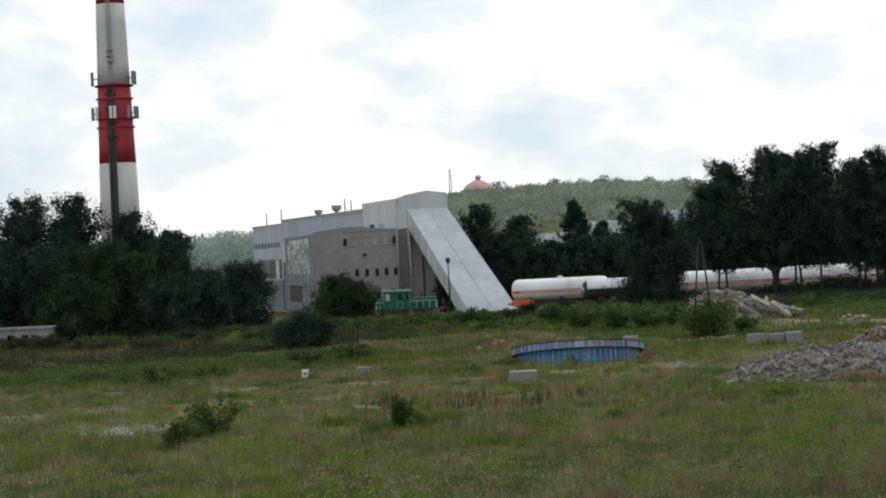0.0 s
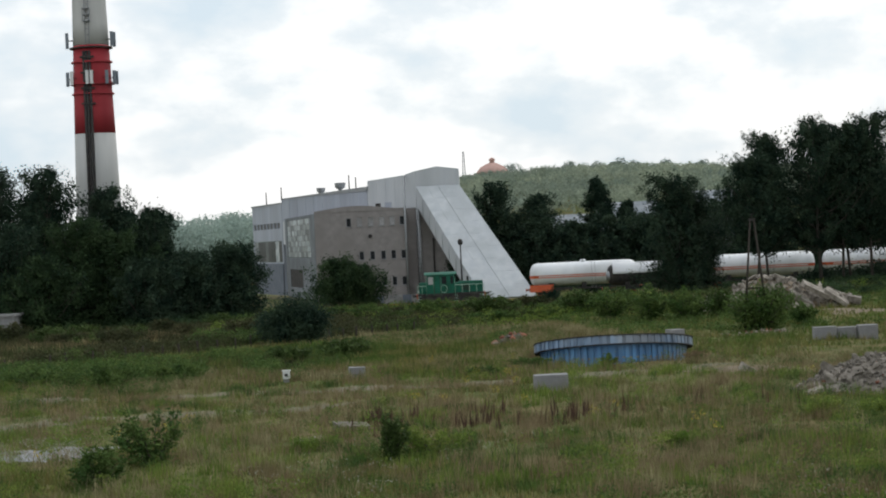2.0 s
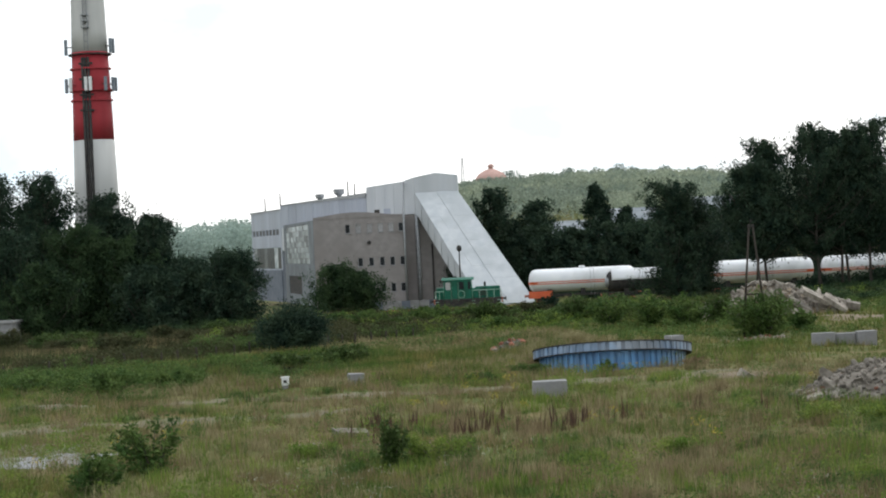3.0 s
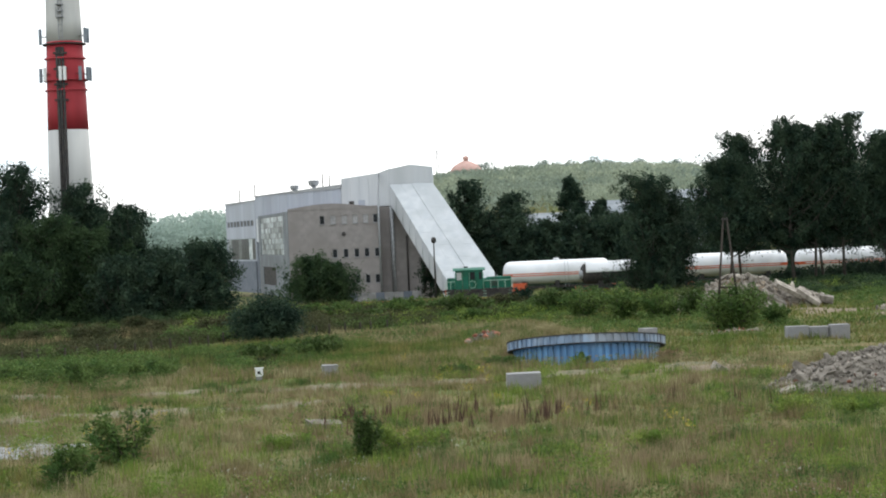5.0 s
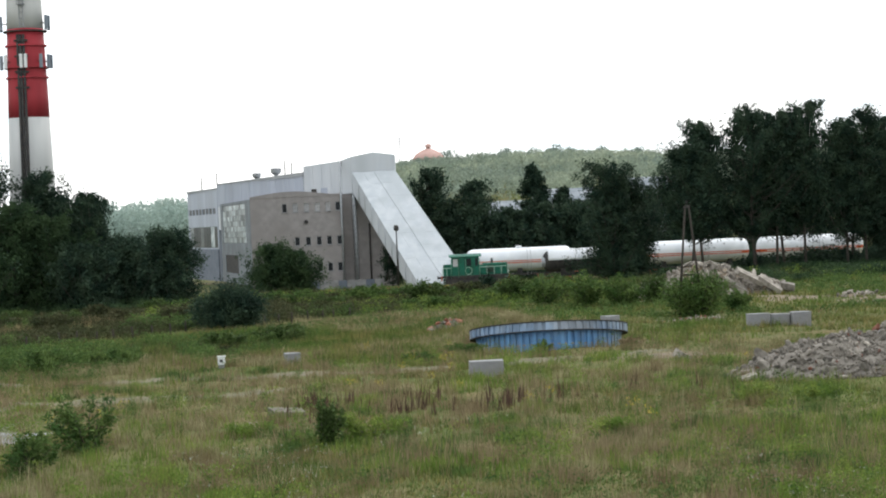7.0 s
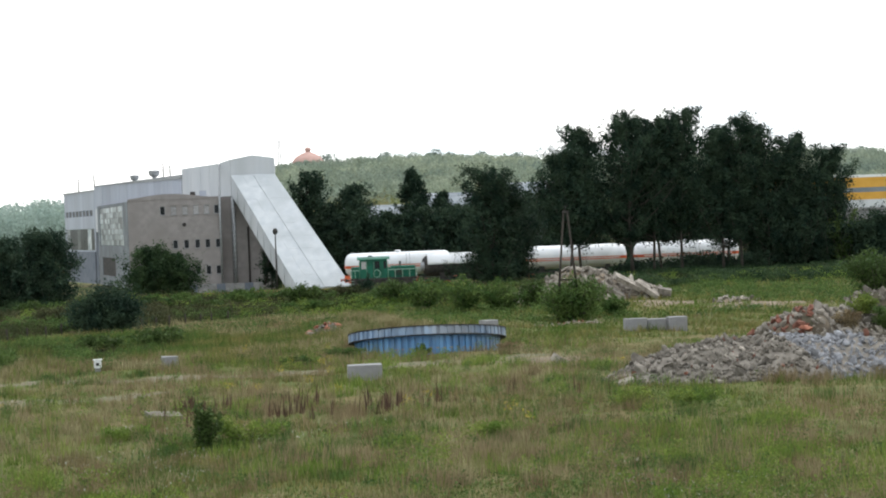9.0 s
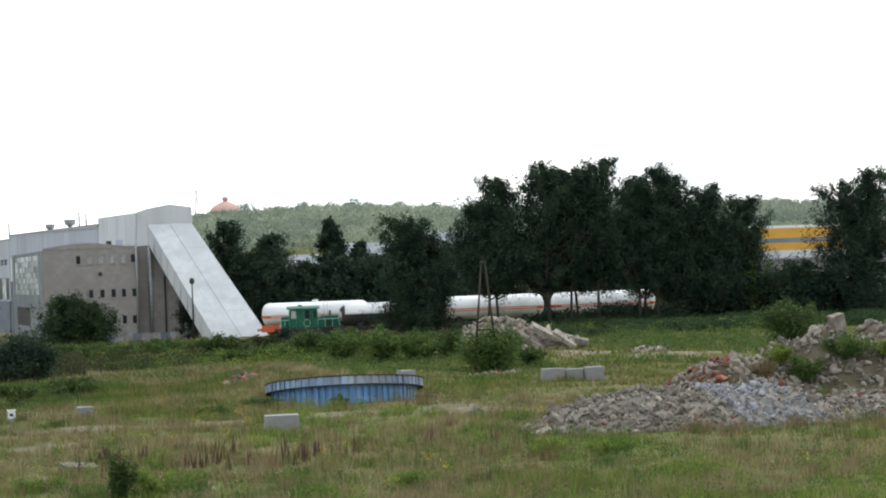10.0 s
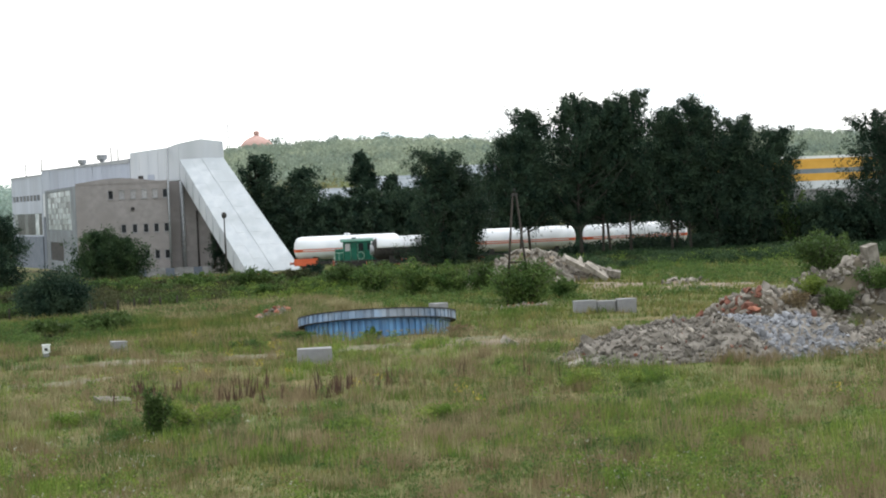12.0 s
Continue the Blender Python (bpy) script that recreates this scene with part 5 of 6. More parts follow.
# ---- locomotive ----
def build_loco():
    g = M["loco_green"]
    e = thing("shunting_locomotive", "small green diesel shunting locomotive rolling along the siding", "locomotive", (0, 258.5, RAIL))
    # x to the right along the track; the origin lies below the left edge of the cab
    bm = box(bmesh.new(), (-1.15, -1.35, 0.95), (7.3, 1.35, 1.25), 0.03)
    part("frame", bm, M["dark"], e, "dark frame")
    for x0, x1 in ((-1.0, 7.1),):
        box_part("side_skirt", (x0, -1.28, 0.3), (x1, -1.2, 0.95), M["dark"], e)
        box_part("side_skirt", (x0, 1.2, 0.3), (x1, 1.28, 0.95), M["dark"], e)
    part("short_hood", box(bmesh.new(), (-0.95, -1.1, 1.25), (0.35, 1.1, 2.55), 0.12), g, e)
    part("long_hood", box(bmesh.new(), (4.0, -1.0, 1.25), (7.1, 1.0, 2.55), 0.10), g, e)
    part("engine_hood", box(bmesh.new(), (3.3, -1.12, 1.25), (4.4, 1.12, 2.4), 0.08), g, e)
    holes = [(0.15, 0.75, 2.3, 3.15), (1.85, 2.45, 2.3, 3.15), (2.95, 3.3, 2.3, 3.15)]
    for y, a in ((-1.32, 1),):
        w = part("cab_side", wall_holes(0, 3.45, 1.25, 3.35, 0.07, holes, (0.1, y, 0), (1, 0, 0)), g, e)
    part("cab_side", wall_holes(0, 3.45, 1.25, 3.35, 0.07, [(3.45 - b, 3.45 - a, c, d) for a, b, c, d in holes], (3.55, 1.32, 0), (-1, 0, 0)), g, e)
    for x, s in ((0.1, 1), (3.55, -1)):
        part("cab_end", wall_holes(0, 2.5, 1.25, 3.35, 0.07, [(0.3, 1.1, 2.6, 3.15), (1.4, 2.2, 2.6, 3.15)], (x, 1.25 * s, 0), (0, -s, 0)), g, e)
    bm = bmesh.new()
    prof = [(-1.5, 3.32), (-1.5, 3.40), (-1.1, 3.56), (-0.5, 3.66), (0.5, 3.66), (1.1, 3.56), (1.5, 3.40), (1.5, 3.32)]
    ra = [bm.verts.new((-0.2, y, z)) for y, z in prof]
    rb = [bm.verts.new((3.85, y, z)) for y, z in prof]
    for k in range(len(prof)):
        bm.faces.new((ra[k], ra[(k + 1) % 8], rb[(k + 1) % 8], rb[k]))
    bm.faces.new(ra[::-1])
    bm.faces.new(rb)
    part("cab_roof", bm, M["loco_green"], e, "dark green curved cab roof")
    for a, b, c, d in holes:
        # the first pane is board white, painting in the light on its glass
        part("cab_window", box(bmesh.new(), (a + 0.1, -1.29, c), (b + 0.1, -1.28, d)), M["board"] if a < 1 else M["glass"], e, "cab window coloured pale for the light in its glass" if a < 1 else "dark cab window")
    bm = bmesh.new()
    for xx in (0.95, 1.75):
        box(bm, (xx, -1.36, 1.3), (xx + 0.05, -1.325, 3.2))
    part("cab_door_edge", bm, M["dark"], e)
    for x0, x1 in ((-1.1, 0.0), (3.6, 7.2)):
        bm = tube(bmesh.new(), [(x0, -1.32, 2.15), (x1, -1.32, 2.15)], [0.04, 0.04], 5)
        n = max(2, int((x1 - x0) / 0.9))
        for k in range(n + 1):
            xx = x0 + (x1 - x0) * k / n
            tube(bm, [(xx, -1.32, 1.25), (xx, -1.32, 2.15)], [0.04, 0.04], 5)
        part("railing", bm, M["loco_rail"], e, "pale green railing")
    for xx in (0.0, 0.92, 1.84, 3.62):
        tube_part("grab_rail", [(xx, -1.42, 1.0), (xx, -1.42, 3.1)], [0.035, 0.035], M["loco_light"], e, "pale green grab rail", sides=5)
    for k in range(6):
        box_part("hood_door", (4.15 + 0.48 * k, -1.02, 1.4), (4.57 + 0.48 * k, -1.004, 2.3), g, e)
    bm = bmesh.new()
    for k in range(9):
        box(bm, (4.2, -1.05, 1.5 + 0.09 * k), (5.4, -1.03, 1.55 + 0.09 * k))
    part("louvre", bm, M["dark"], e)
    bm = bmesh.new()
    ring = [(2.2 + 0.42 * math.cos(t * math.pi / 8), -1.40, 1.75 + 0.42 * math.sin(t * math.pi / 8)) for t in range(17)]
    tube(bm, ring, [0.03] * 17, 5)
    part("ring_rail", bm, M["loco_rail"], e, "pale ring-shaped rail")
    for k in range(5):
        box_part("grille_bar", (-0.985, -0.75, 1.5 + 0.19 * k), (-0.955, 0.75, 1.58 + 0.19 * k), M["dark"], e)
    for x0 in (-0.9, 3.7, 6.9):
        for k in range(3):
            box_part("step", (x0 - 0.22, -1.46, 0.35 + 0.3 * k), (x0 + 0.22, -1.29, 0.39 + 0.3 * k), M["loco_rail"], e)
    box_part("roof_horn", (1.2, -0.25, 3.66), (1.7, 0.25, 3.8), M["dark"], e)
    part("exhaust", lathe(bmesh.new(), [(0.13, 2.5), (0.13, 3.0), (0.16, 3.05)], 12), M["dark"], e).matrix_basis = pose(5.2, 0, 0)
    for s, x in ((-1, -1.2), (1, 7.3)):
        box_part("buffer_beam", (x - 0.08, -1.35, 0.7), (x + 0.08, 1.35, 1.25), M["rust"], e, "red buffer beam")
        for y in (-0.87, 0.87):
            part("buffer", lathe(bmesh.new(), [(0.1, 0), (0.1, 0.35), (0.23, 0.38), (0.23, 0.45)], 12, "x"), M["dark"], e).matrix_basis = pose(x + 0.08 * s, y, 1.05, 0, 0, 0 if s > 0 else 180)
            part("headlight", lathe(bmesh.new(), [(0.12, 0), (0.13, 0.1), (0.10, 0.13)], 12, "x"), M["white_paint"], e).matrix_basis = pose(-1.0 if s < 0 else 7.12, y * 0.85, 1.5, 0, 0, 0 if s > 0 else 180)
    box_part("fuel_tank", (2.0, -1.15, 0.4), (4.2, 1.15, 0.94), M["dark"], e, bevel=0.05)
    for o in e.children:   # the body stands 4.1 m high over the rails
        o.data.transform(Matrix.Diagonal((1, 1, 1.11, 1)))
        o.location.z *= 1.11
    axles = []
    for x in (0.4, 5.8):
        ax = part("wheelset", tube(bmesh.new(), [(0, -0.9, 0), (0, 0.9, 0)], [0.09, 0.09], 10), M["dark"], e)
        ax.matrix_basis = pose(x, 0, 0.5)
        for y in (-0.75, 0.75):
            part("wheel", wheel_bm(0.5), M["rust"], ax).matrix_basis = pose(0, y, 0, 90)
        axles.append((ax, x))
    return e, axles


LOCO, LOCO_AXLES = build_loco()


# ---- things in the field ----
def build_basin():
    R = 4.45
    b = thing("round_basin", "round blue ribbed steel basin with pale overhanging rim in weeds", "basin")
    b.matrix_basis = pose(8.2, 125.2, 0.08, -7.8, 0, 0)
    for k in range(132):
        a = 2 * math.pi * (k + 0.5) / 132
        w = math.pi * R / 132
        deep = 0.11 if k % 2 else 0.0
        bm = box(bmesh.new(), (-w, -R + deep, -1.6), (w, -R + deep + 0.08, 0.75))
        bm.transform(Matrix.Rotation(a, 4, "Z"))
        part("wall_rib", bm, M["basin_blue"], b)
    Q = R + 0.38
    for k in range(132):
        a = 2 * math.pi * (k + 0.5) / 132
        w = math.pi * Q / 132
        deep = 0.07 if k % 2 else 0.0
        bm = box(bmesh.new(), (-w, -Q + deep, 0.55), (w, -Q + 0.10 + deep, 1.02))
        bm.transform(Matrix.Rotation(a, 4, "Z"))
        part("rim_panel", bm, M["basin_rim"], b)
    bm = bmesh.new()
    n = 72
    ring = lambda r, z: [bm.verts.new((r * math.cos(2 * math.pi * k / n), r * math.sin(2 * math.pi * k / n), z)) for k in range(n)]
    r0, r1, r2, r3 = ring(R - 0.1, 1.02), ring(Q + 0.04, 1.02), ring(Q + 0.04, 1.08), ring(R - 0.1, 1.08)
    for p, q in ((r0, r1), (r1, r2), (r2, r3), (r3, r0)):
        for k in range(n):
            bm.faces.new((p[k], p[(k + 1) % n], q[(k + 1) % n], q[k]))
    part("rim_cap", bm, M["dark"], b)
    # ring under the overhang, given a dark colour to imitate the rim's shadow
    bm = bmesh.new()
    r0, r1, r2, r3 = ring(R + 0.09, 0.50), ring(Q, 0.50), ring(Q, 0.545), ring(R + 0.09, 0.545)
    for p, q in ((r0, r1), (r1, r2), (r2, r3), (r3, r0)):
        for k in range(n):
            bm.faces.new((p[k], p[(k + 1) % n], q[(k + 1) % n], q[k]))
    part("rim_underside", bm, M["dark"], b, "underside of the rim, coloured dark for its shadow")
    part("floor_sheet", lathe(bmesh.new(), [(R - 0.1, -0.3), (R - 0.1, -0.2)], 48), M["concrete"], b)


build_basin()


def concrete_block(x, y, w, d, h, rz, label, chip=1, sink=0.03):
    bm = box(bmesh.new(), (-w / 2, -d / 2, 0), (w / 2, d / 2, h), 0.035)
    for v in bm.verts:
        v.co += Vector(noise.noise_vector(v.co * 2.3 + Vector((chip, 0, 0)))) * 0.035
    ob = part("concrete_block", bm, M["concrete"])
    ob.matrix_basis = pose(x, y, float(ground_z(x, y)) - sink, 0, 0, rz)
    return tagged(ob, label, "concrete block")


concrete_block(3.55, 103.6, 1.72, 0.9, 0.85, 3, "weathered rectangular concrete block lying in the grass", 1)
concrete_block(22.6, 134.2, 1.45, 0.8, 0.85, 2, "grey concrete block standing in a row of blocks", 3)
concrete_block(24.05, 134.4, 1.25, 0.8, 0.80, -2, "grey concrete block standing in a row of blocks", 5)
concrete_block(25.35, 134.0, 1.25, 0.8, 1.0, 4, "pale grey concrete block, the tallest of its row", 7)
concrete_block(12.6, 131.5, 0.95, 0.8, 1.55, 30, "sloping lump of broken concrete behind the basin", 9)
concrete_block(-7.1, 118.5, 0.95, 0.7, 0.75, 8, "pale broken concrete block half hidden in weeds", 11)


def build_post():
    p = thing("marker_box", "small white marker box with a dark window on a short post", "marker box", (-11.05, 116.8, float(ground_z(-11.05, 116.8)) + 0.08))
    part("casing", box(bmesh.new(), (-0.2, -0.14, 0.12), (0.2, 0.14, 0.56), 0.02), M["white_paint"], p)
    box_part("opening", (-0.09, -0.155, 0.26), (0.09, -0.142, 0.42), M["dark"], p)
    box_part("cap", (-0.24, -0.17, 0.56), (0.24, 0.17, 0.62), M["white_paint"], p)
    box_part("foot", (-0.18, -0.12, -0.3), (0.18, 0.12, 0.12), M["concrete"], p)


build_post()


def build_pole():
    x, y = 20.4, 150.3
    p = thing("wooden_pole", "weathered wooden A-frame power pole with two legs", "power pole", (x, y, 0))
    top = 8.3
    for s, lab in ((-1, ""), (1, "")):
        tube_part("leg", [(s * 0.93, 0, -0.3), (s * 0.12, 0, top)], [0.10, 0.07], M["wood"], p, sides=10)
    tube_part("cross_brace", [(-0.62, -0.1, 3.2), (0.62, -0.1, 3.2)], [0.06, 0.06], M["wood"], p)
    box_part("cap_plate", (-0.24, -0.1, top - 0.2), (0.24, 0.1, top - 0.05), M["dark"], p)
    tube_part("insulator", [(0.0, 0, top), (0.0, 0, top + 0.35)], [0.03, 0.04], M["dark"], p)


build_pole()


def build_lamp():
    p = thing("lamp_post", "slim dark lamp post with a small round lantern before the gallery", "lamp post", (-1.75, 262, 0))
    tube_part("mast", [(0, 0, -0.2), (0, 0, 6.9)], [0.13, 0.08], M["dark"], p)
    part("lantern", lathe(bmesh.new(), [(0.08, 6.85), (0.3, 7.0), (0.33, 7.35), (0.22, 7.6), (0.05, 7.66)], 14), M["dark"], p, smooth=True)


build_lamp()


# ---- rubble ----
def stone_mesh(seed, kind="stone"):
    r = random.Random(seed)
    bm = bmesh.new()
    bmesh.ops.create_icosphere(bm, subdivisions=1, radius=0.5)
    s = (1, r.uniform(0.6, 0.9), r.uniform(0.4, 0.7))
    for v in bm.verts:
        v.co = Vector((v.co.x * s[0], v.co.y * s[1], v.co.z * s[2])) * r.uniform(0.72, 1.25)
    me = bpy.data.meshes.new("stone")
    bm.to_mesh(me)
    bm.free()
    return me


def mound_z(x, y, cx, cy, rx, ry, h, seed):
    d = ((x - cx) / rx) ** 2 + ((y - cy) / ry) ** 2
    if d >= 1:
        return None
    return h * (1 - d) ** 0.8 * (0.8 + 0.35 * noise.noise((x * 0.5 + seed, y * 0.5, 0)))


def rubble_heap(label, lobes, n_parts, n_stuff, size, choose, seed, core):
    """A heap of broken stones: a core of earth, the near stones as pieces, the rest in one mesh. lobes: cx, cy, rx, ry, height."""
    cx, cy = lobes[0][:2]
    heap = thing("rubble_heap", label, "rubble heap", (0, 0, 0))

    def height(x, y):
        hs = [mound_z(x, y, *l, seed) for l in lobes]
        hs = [h for h in hs if h is not None]
        return max(hs) if hs else None

    r = random.Random(seed)
    x0, x1 = min(l[0] - l[2] for l in lobes), max(l[0] + l[2] for l in lobes)
    y0, y1 = min(l[1] - l[3] for l in lobes), max(l[1] + l[3] for l in lobes)
    nx, ny = 60, 40
    verts, faces = [], []
    for j in range(ny + 1):
        for i in range(nx + 1):
            x, y = x0 + (x1 - x0) * i / nx, y0 + (y1 - y0) * j / ny
            h = height(x, y)
            verts.append((x, y, float(ground_z(x, y)) + (h - 0.12 if h is not None else -0.3)))
    for j in range(ny):
        for i in range(nx):
            faces.append((j * (nx + 1) + i, j * (nx + 1) + i + 1, (j + 1) * (nx + 1) + i + 1, (j + 1) * (nx + 1) + i))
    obj("core", verts, faces, core, heap, "earth and fine debris", smooth=True)
    meshes = {}
    for k in range(8):
        for mname in ("rubble", "gravel", "brick"):
            me = stone_mesh(seed * 10 + k)
            me.materials.append(M[mname])
            meshes[k, mname] = me
    made, tries = 0, 0
    piles = {k: ([], []) for k in ("rubble", "gravel", "brick")}
    while made < n_parts + n_stuff and tries < 60000:
        tries += 1
        x, y = r.uniform(x0, x1), y0 + (y1 - y0) * r.random() ** 1.3
        h = height(x, y)
        if h is None:
            continue
        s = size * math.exp(r.gauss(0, 0.42))
        z = float(ground_z(x, y)) + h - 0.12 + s * 0.12
        m = Matrix.LocRotScale((x, y, z), Euler((r.uniform(-1.2, 1.2), r.uniform(-1.2, 1.2), r.uniform(0, 6.28))), (s, s * r.uniform(0.7, 1), s * r.uniform(0.6, 1)))
        mname = choose(x, y)
        me = meshes[r.randrange(8), mname]
        if made < n_parts:
            st = new("brick" if mname == "brick" else "stone", me)
            st.parent = heap
            st.matrix_basis = m
        else:
            sv, sf = piles[mname]
            base = len(sv)
            sv += [m @ v.co for v in me.vertices]
            sf += [tuple(base + i for i in p.vertices) for p in me.polygons]
        made += 1
    for mname, (sv, sf) in piles.items():
        if sv:
            tagged(obj("small_rubble", sv, sf, M[mname], heap), kind="stuff")
    return heap, height


def build_heaps():
    rubble_heap("broad heap of crushed grey and brown demolition rubble", [(21.9, 96.2, 7.3, 4.2, 2.3), (26.8, 96.6, 5.6, 4.0, 2.05), (33.2, 97, 6.5, 4.0, 1.6), (17.4, 95.6, 3.3, 2.6, 0.8)], 300, 5200, 0.23,
                lambda x, y: "gravel" if 23.6 < x + 0.6 * (y - 94) < 28.2 else ("brick" if random.random() < 0.02 else "rubble"), 3, M["rubble"])
    rubble_heap("high heap of concrete slabs, earth and red brick debris", [(29.0, 114, 3.8, 3.5, 2.4), (33.2, 116, 4.2, 4.0, 2.9), (36.4, 116.2, 5.0, 4.8, 4.3), (42.5, 116.5, 7.0, 5.5, 5.4)], 290, 2400, 0.42,
                lambda x, y: "brick" if x < 29.0 and random.random() < 0.5 else "rubble", 4, M["earth"])
    rubble_heap("distant heap of broken concrete slabs and earth", [(26.4, 186.5, 5.2, 4.5, 3.4), (30.8, 186.0, 3.8, 3.0, 1.9), (22.8, 186.0, 3.0, 3.0, 1.9)], 220, 500, 0.6, lambda x, y: "rubble", 5, M["sand"])
    rubble_heap("low scatter of stones in the grass", [(37.5, 172, 2.2, 1.5, 0.6)], 40, 30, 0.4, lambda x, y: "rubble", 6, M["sand"])
    rubble_heap("small heap of reddish rubble in the grass", [(2.2, 143.5, 1.6, 1.5, 0.9)], 60, 40, 0.3, lambda x, y: "brick" if random.random() < 0.3 else "rubble", 8, M["earth"])
    rubble_heap("low scatter of brick and stones below the pole", [(20.2, 148.0, 3.4, 0.9, 0.35)], 60, 30, 0.25, lambda x, y: "brick" if random.random() < 0.3 else "rubble", 7, M["sand"])


build_heaps()


def slab(x, y, z, w, d, h, rx, ry, rz, label, seed):
    """A broken concrete slab, top level, lying on the rubble."""
    bm = box(bmesh.new(), (-w / 2, -d / 2, -h / 2), (w / 2, d / 2, h / 2), 0.03)
    for v in bm.verts:
        v.co += Vector(noise.noise_vector(v.co * 1.7 + Vector((seed, 0, 0)))) * 0.09
    ob = part("concrete_slab", bm, M["rubble"])
    ob.matrix_basis = pose(x, y, z, rx, ry, rz)
    tagged(ob, label, "concrete slab")


slab(36.0, 114.6, 3.75, 0.8, 0.6, 1.35, 8, -16, 20, "upright broken concrete block on top of the rubble", 1)
slab(30.3, 183.4, 1.7, 2.6, 1.4, 0.4, 20, 28, 10, "tilted broken concrete slab on the distant heap", 2)
slab(32.1, 183.4, 1.0, 2.4, 1.2, 0.4, 15, 35, -8, "tilted broken concrete slab on the distant heap", 3)
slab(28.9, 183.0, 1.0, 2.2, 1.2, 0.35, 20, 30, 5, "tilted broken concrete slab on the distant heap", 4)
slab(33.7, 183.6, 0.7, 1.2, 0.9, 0.6, 10, 12, -8, "tilted broken concrete block at the distant heap", 5)
slab(15.1, 93.6, 0.16, 1.0, 0.4, 0.18, 8, -14, 10, "pale broken slab at the foot of the rubble", 6)
slab(-5.5, 86.0, 0.12, 1.5, 0.8, 0.45, 9, 6, 24, "pale flat stone lying in the meadow", 7)
slab(-6.8, 82.0, 0.06, 1.0, 0.6, 0.3, 4, -4, 30, "pale flat stone lying in the meadow", 8)
slab(10.4, 128.6, 1.05, 0.7, 0.5, 0.5, 8, 6, 30, "pale stone lying behind the basin rim", 9)
slab(14.2, 108.5, 0.2, 0.9, 0.6, 0.4, 20, 25, 40, "grey broken slab half sunk in the grass", 10)


def earth_patch(cx, cy, rx, ry, label, material, seed):
    """Bare ground showing through the grass: an uneven thin sheet that follows the field."""
    verts, faces = [(cx, cy, float(ground_z(cx, cy)) + 0.07)], []
    n = 40
    for q, f in ((0.6, 0.06), (1.0, -0.03)):
        for k in range(n):
            a = 2 * math.pi * k / n
            r = q * (1 + 0.25 * math.sin(3 * a + seed) + 0.15 * math.sin(7 * a + 2 * seed))
            x, y = cx + rx * r * math.cos(a), cy + ry * r * math.sin(a)
            verts.append((x, y, float(ground_z(x, y)) + f))
    for k in range(n):
        q = (k + 1) % n
        faces += [(0, 1 + k, 1 + q), (1 + k, 1 + n + k, 1 + n + q, 1 + q)]
    tagged(obj("bare_earth", verts, faces, M[material], smooth=True), label, "bare earth", kind="structure")


earth_patch(39.0, 166, 5.5, 4.0, "patch of bare sandy earth", "sand", 1)
earth_patch(33.0, 176, 4.0, 4.0, "patch of bare sandy earth", "sand", 2)
earth_patch(22.0, 183, 3.0, 4.0, "patch of bare sandy earth", "sand", 3)
earth_patch(14.0, 112, 4.5, 1.6, "patch of bare trodden earth", "sand", 4)
earth_patch(-17.8, 83, 3.0, 3.0, "patch of pale gravel in the meadow", "gravel", 5)


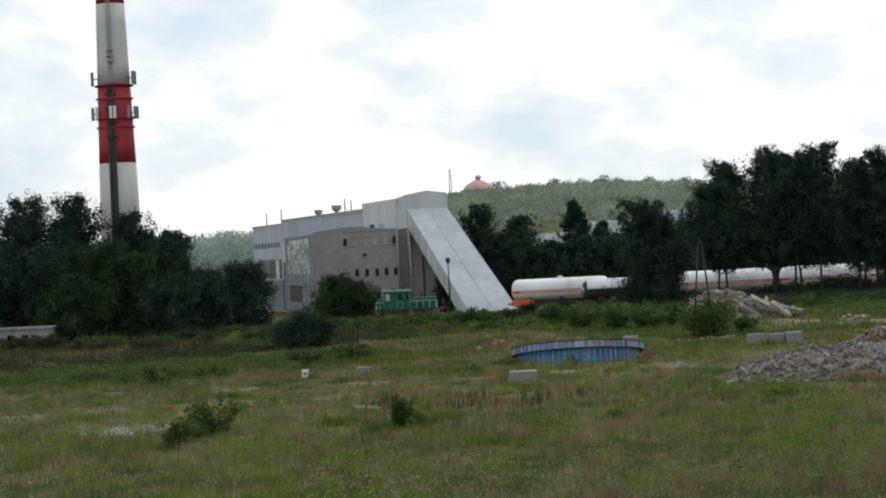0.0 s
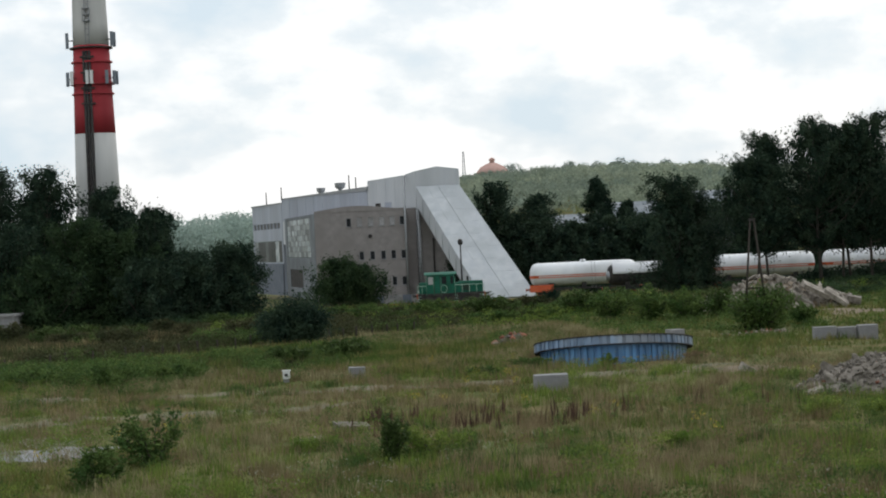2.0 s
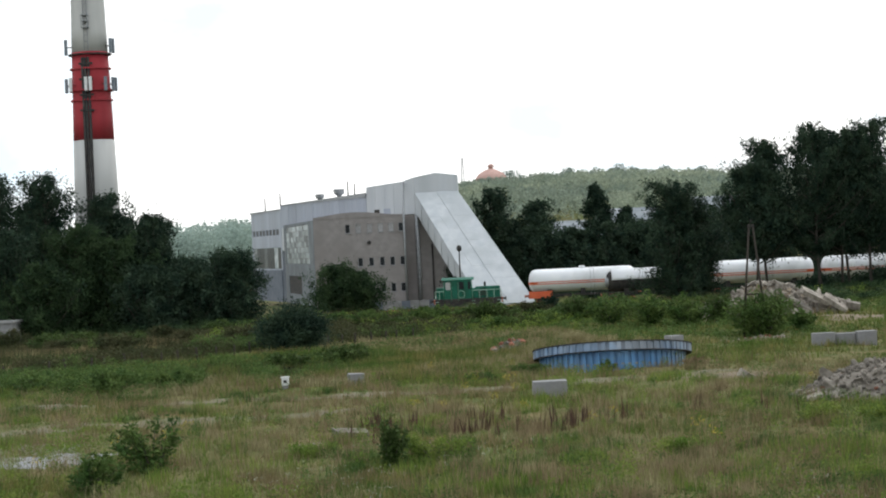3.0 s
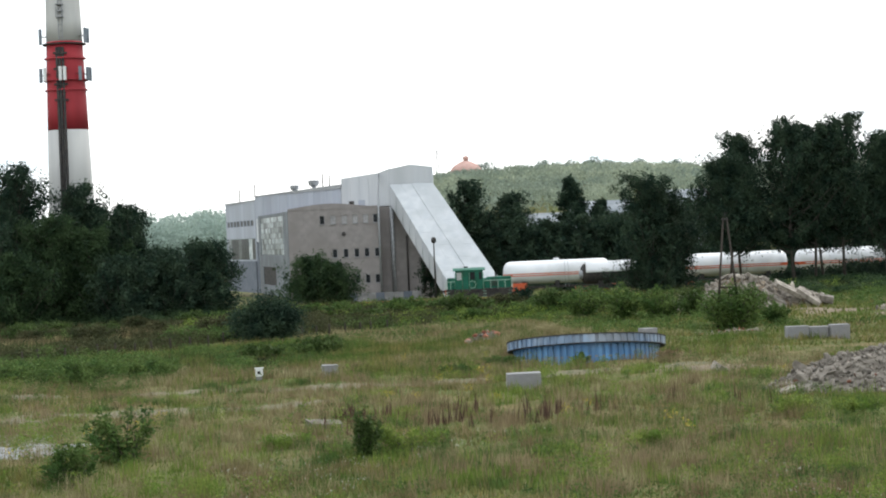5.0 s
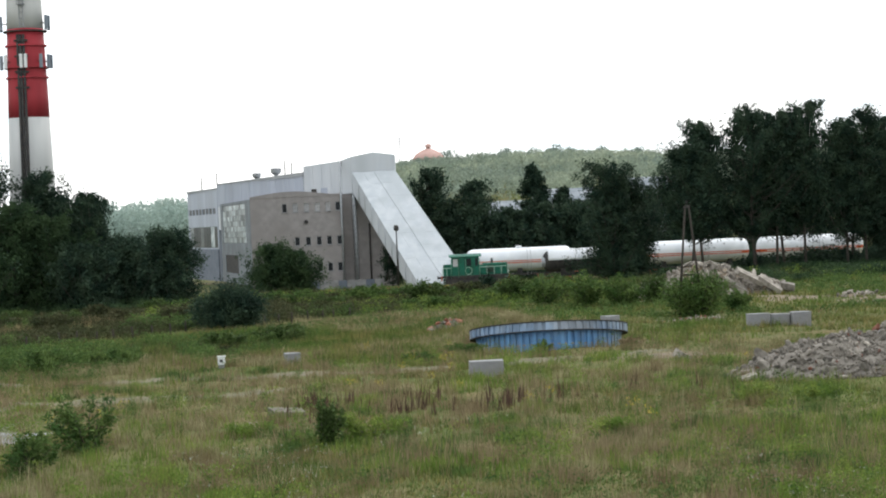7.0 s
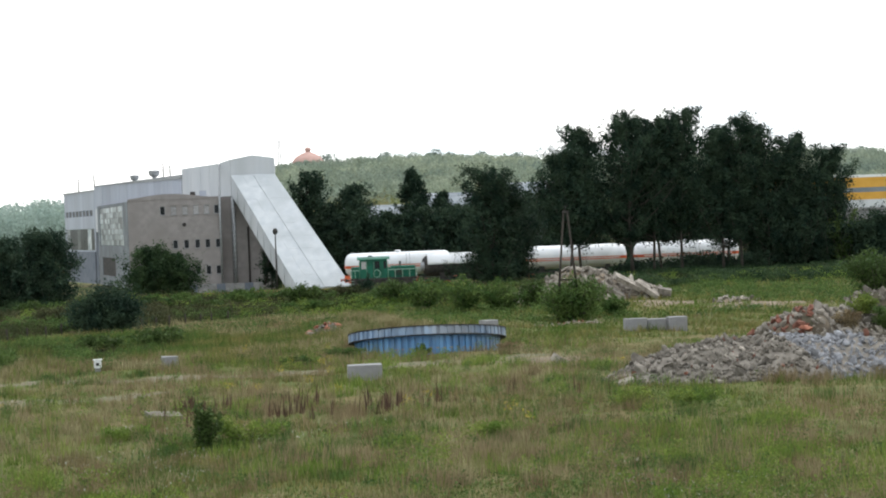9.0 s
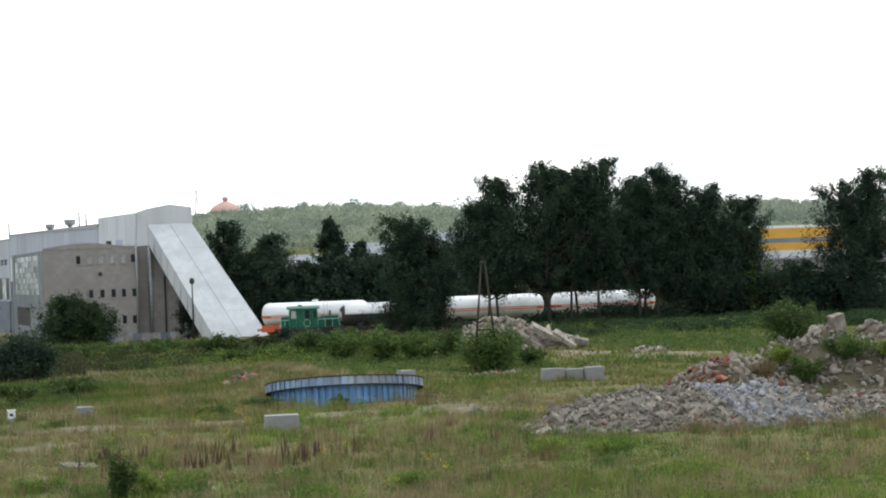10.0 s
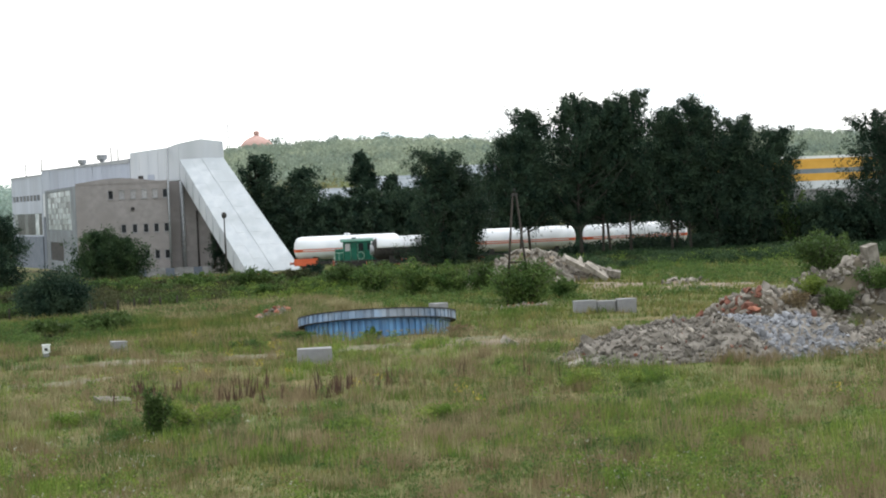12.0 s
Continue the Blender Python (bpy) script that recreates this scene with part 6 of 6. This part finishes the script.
# ---- far buildings ----
def build_far():
    h = thing("yellow_hall", "long low hall with yellow and pale grey cladding bands", "industrial hall", (0, 0, 0))
    for z0, z1, m, lab in ((0, 8.7, "clad_white", "pale lower cladding"), (8.7, 10.1, "yellow", "yellow cladding band"), (10.1, 11.0, "roof_grey", "grey cladding band"), (11.0, 12.9, "yellow", "yellow cladding band"), (12.9, 13.4, "white_paint", "white roof edge")):
        part("cladding_band", prism(bmesh.new(), [(96, 380), (132, 380), (132, 420), (96, 420)], z0, z1), M[m], h, lab)
    w = thing("concrete_wall", "old grey concrete outbuilding behind the trees", "outbuilding", (0, 0, 0))
    part("wall", wall_holes(0, 14, 0, 7.2, 0.4, [(4, 4.6, 3.6, 4.5), (9, 9.6, 3.6, 4.5)], (70, 262, 0), (1, 0.05, 0)), M["concrete"], w)
    part("roof", prism(bmesh.new(), [(69.8, 261.8), (84.2, 262.5), (84, 272), (70, 272)], 7.2, 7.45), M["concrete"], w)
    for x, y, wd, z0, z1, dep in ((20.5, 450, 15, 0, 10.3, 20), (35.5, 455, 13, 0, 12.6, 18), (57.5, 470, 13, 0, 14.6, 16)):
        b = thing("warehouse", "distant warehouse with a pale grey sheet roof", "warehouse", (x, y, 0), group="distant warehouses")
        part("wall", prism(bmesh.new(), [(-wd / 2, 0), (wd / 2, 0), (wd / 2, dep), (-wd / 2, dep)], z0, z1 - 2.5), M["clad_blue"], b)
        part("roof", prism(bmesh.new(), [(-wd / 2 - 0.5, -0.5), (wd / 2 + 0.5, -0.5), (wd / 2 + 0.5, dep), (-wd / 2 - 0.5, dep)], z1 - 2.5, [z1 - 2.3, z1 - 2.3, z1 + 1.5, z1 + 1.5]), M["roof_grey"], b)
    d = thing("red_dome", "red domed roof with a small lantern on the hilltop", "dome", (15.5, 1450, float(ground_z(15.5, 1450))))
    part("drum", lathe(bmesh.new(), [(9, 0), (9, 8)], 24), M["clad_white"], d)
    part("cupola", lathe(bmesh.new(), [(11.6, 8), (10.9, 10), (8.6, 12.8), (4.6, 15.0), (1.9, 16)], 24), M["dome_red"], d, smooth=True)
    part("lantern", lathe(bmesh.new(), [(1.7, 15.6), (1.7, 17), (2.4, 17.6), (1.8, 19), (0.3, 19.6)], 16), M["dome_red"], d, smooth=True)
    m = thing("lattice_mast", "thin grey lattice mast on the hill", "mast", (-4.5, 1430, float(ground_z(-4.5, 1430))))
    bm = bmesh.new()
    for sx in (-1, 1):
        for sy in (-1, 1):
            tube(bm, [(sx * 1.4, sy * 1.4, 0), (sx * 0.4, sy * 0.4, 26)], [0.3, 0.22], 4)
    for k in range(13):
        z = 2 * k
        r0, r1 = 1.4 - 0.0385 * z, 1.4 - 0.0385 * (z + 2)
        for sy in (-1, 1):
            tube(bm, [(-r0, sy * r0, z), (r1, sy * r1, z + 2)], [0.16, 0.16], 3)
            tube(bm, [(sy * r0, r0, z), (sy * r1, -r1, z + 2)], [0.16, 0.16], 3)
    part("lattice", bm, M["steel"], m)
    s = thing("shed", "small low concrete shed at the edge of the wood", "shed", (-47.8, 198, float(ground_z(-47.8, 198)) + 0.1))
    part("wall", wall_holes(0, 5.6, 0, 2.2, 0.25, [(1.0, 1.7, 0.9, 1.6), (2.6, 3.3, 0.9, 1.6)], (-2.8, 0, 0), (1, 0, 0)), M["concrete"], s)
    box_part("side_wall", (2.55, 0.25, 0), (2.8, 4, 2.2), M["concrete"], s)
    box_part("side_wall", (-2.8, 0.25, 0), (-2.55, 4, 2.2), M["concrete"], s)
    box_part("roof", (-3, -0.2, 2.2), (3, 4.2, 2.4), M["concrete"], s)
    box_part("back_wall", (-2.55, 3.75, 0), (2.55, 4, 2.2), M["dark"], s)


build_far()


def build_near_branch():
    """A roadside tree beside the bank, one leafy branch of which hangs into the view."""
    t = thing("roadside_tree", "slender roadside tree with one leafy overhanging branch", "tree", (-6.3, -13.0, 0.3))
    bm = tube(bmesh.new(), [(0, 0, -0.6), (0.05, 0, 5), (0.2, 0, 9.6), (0.1, 0, 12)], [0.16, 0.13, 0.09, 0.03], 8)
    tube(bm, [(0.15, 0, 8.2), (1.8, 0.1, 9.2), (3.66, 0.0, 9.0)], [0.05, 0.03, 0.01], 6)
    part("trunk", bm, M["bark"], t, smooth=True)
    rng = np.random.default_rng(99)
    n = 90
    c = np.concatenate([np.stack([rng.uniform(2.2, 3.72, n), rng.normal(0, 0.12, n), 9.12 + rng.normal(0, 0.2, n)], 1), rng.normal(size=(500, 3)) * [0.9, 0.9, 1.2] + [0.1, 0, 10.8]])
    r = rng.normal(size=c.shape)
    r /= np.linalg.norm(r, axis=1, keepdims=True)
    u = np.cross(r, rng.normal(size=c.shape))
    u /= np.linalg.norm(u, axis=1, keepdims=True)
    leaves("crown", c, r * 0.022, u * 0.036, M["leaf2"], t)


build_near_branch()


def fence_posts():
    """Short dark posts of an old fence along the foot of the bank."""
    first = None
    rng = random.Random(12)
    for k in range(26):
        x = -33.5 + 1.12 * k + rng.uniform(-0.2, 0.2)
        if -17.6 < x < -12.2:
            continue
        y = float(bank_foot(np.array(x))) - 0.6
        m = pose(x, y, float(ground_z(x, y)), rng.uniform(-5, 5), rng.uniform(-6, 6))
        if first is None:
            first = thing("fence_post", "short dark wooden fence post in the grass", "fence post", group="old fence posts")
            first.matrix_basis = m
            tube_part("post", [(0, 0, -0.2), (0.02, 0, 1.25)], [0.075, 0.06], M["wood"], first, sides=6)
        else:
            copy_thing(first, m)


fence_posts()


# ---- what moves ----
TRAVEL = [(0.0, -10.80), (1.0, -8.50), (2.0, -6.22), (3.0, -3.90), (4.0, -1.55), (5.0, 0.72), (6.0, 2.86), (6.5, 3.95), (7.5, 5.9), (8.5, 7.78), (9.0, 8.63), (10.0, 10.20), (11.0, 11.68), (12.0, 12.95)]


def motions():
    rows = [(t, pose(x, 258.5, RAIL)) for t, x in TRAVEL]
    walk(LOCO, rows)
    for ax, ox in LOCO_AXLES:
        turns = []
        for k in range(61):
            t = k * 0.2
            x = float(np.interp(t, [a for a, _ in TRAVEL], [b for _, b in TRAVEL]))
            turns.append((t, pose(ox, 0, 0.5) @ pose(0, 0, 0, 0, math.degrees((x + 10.8) / 0.5), 0)))
        walk(ax, turns)


motions()
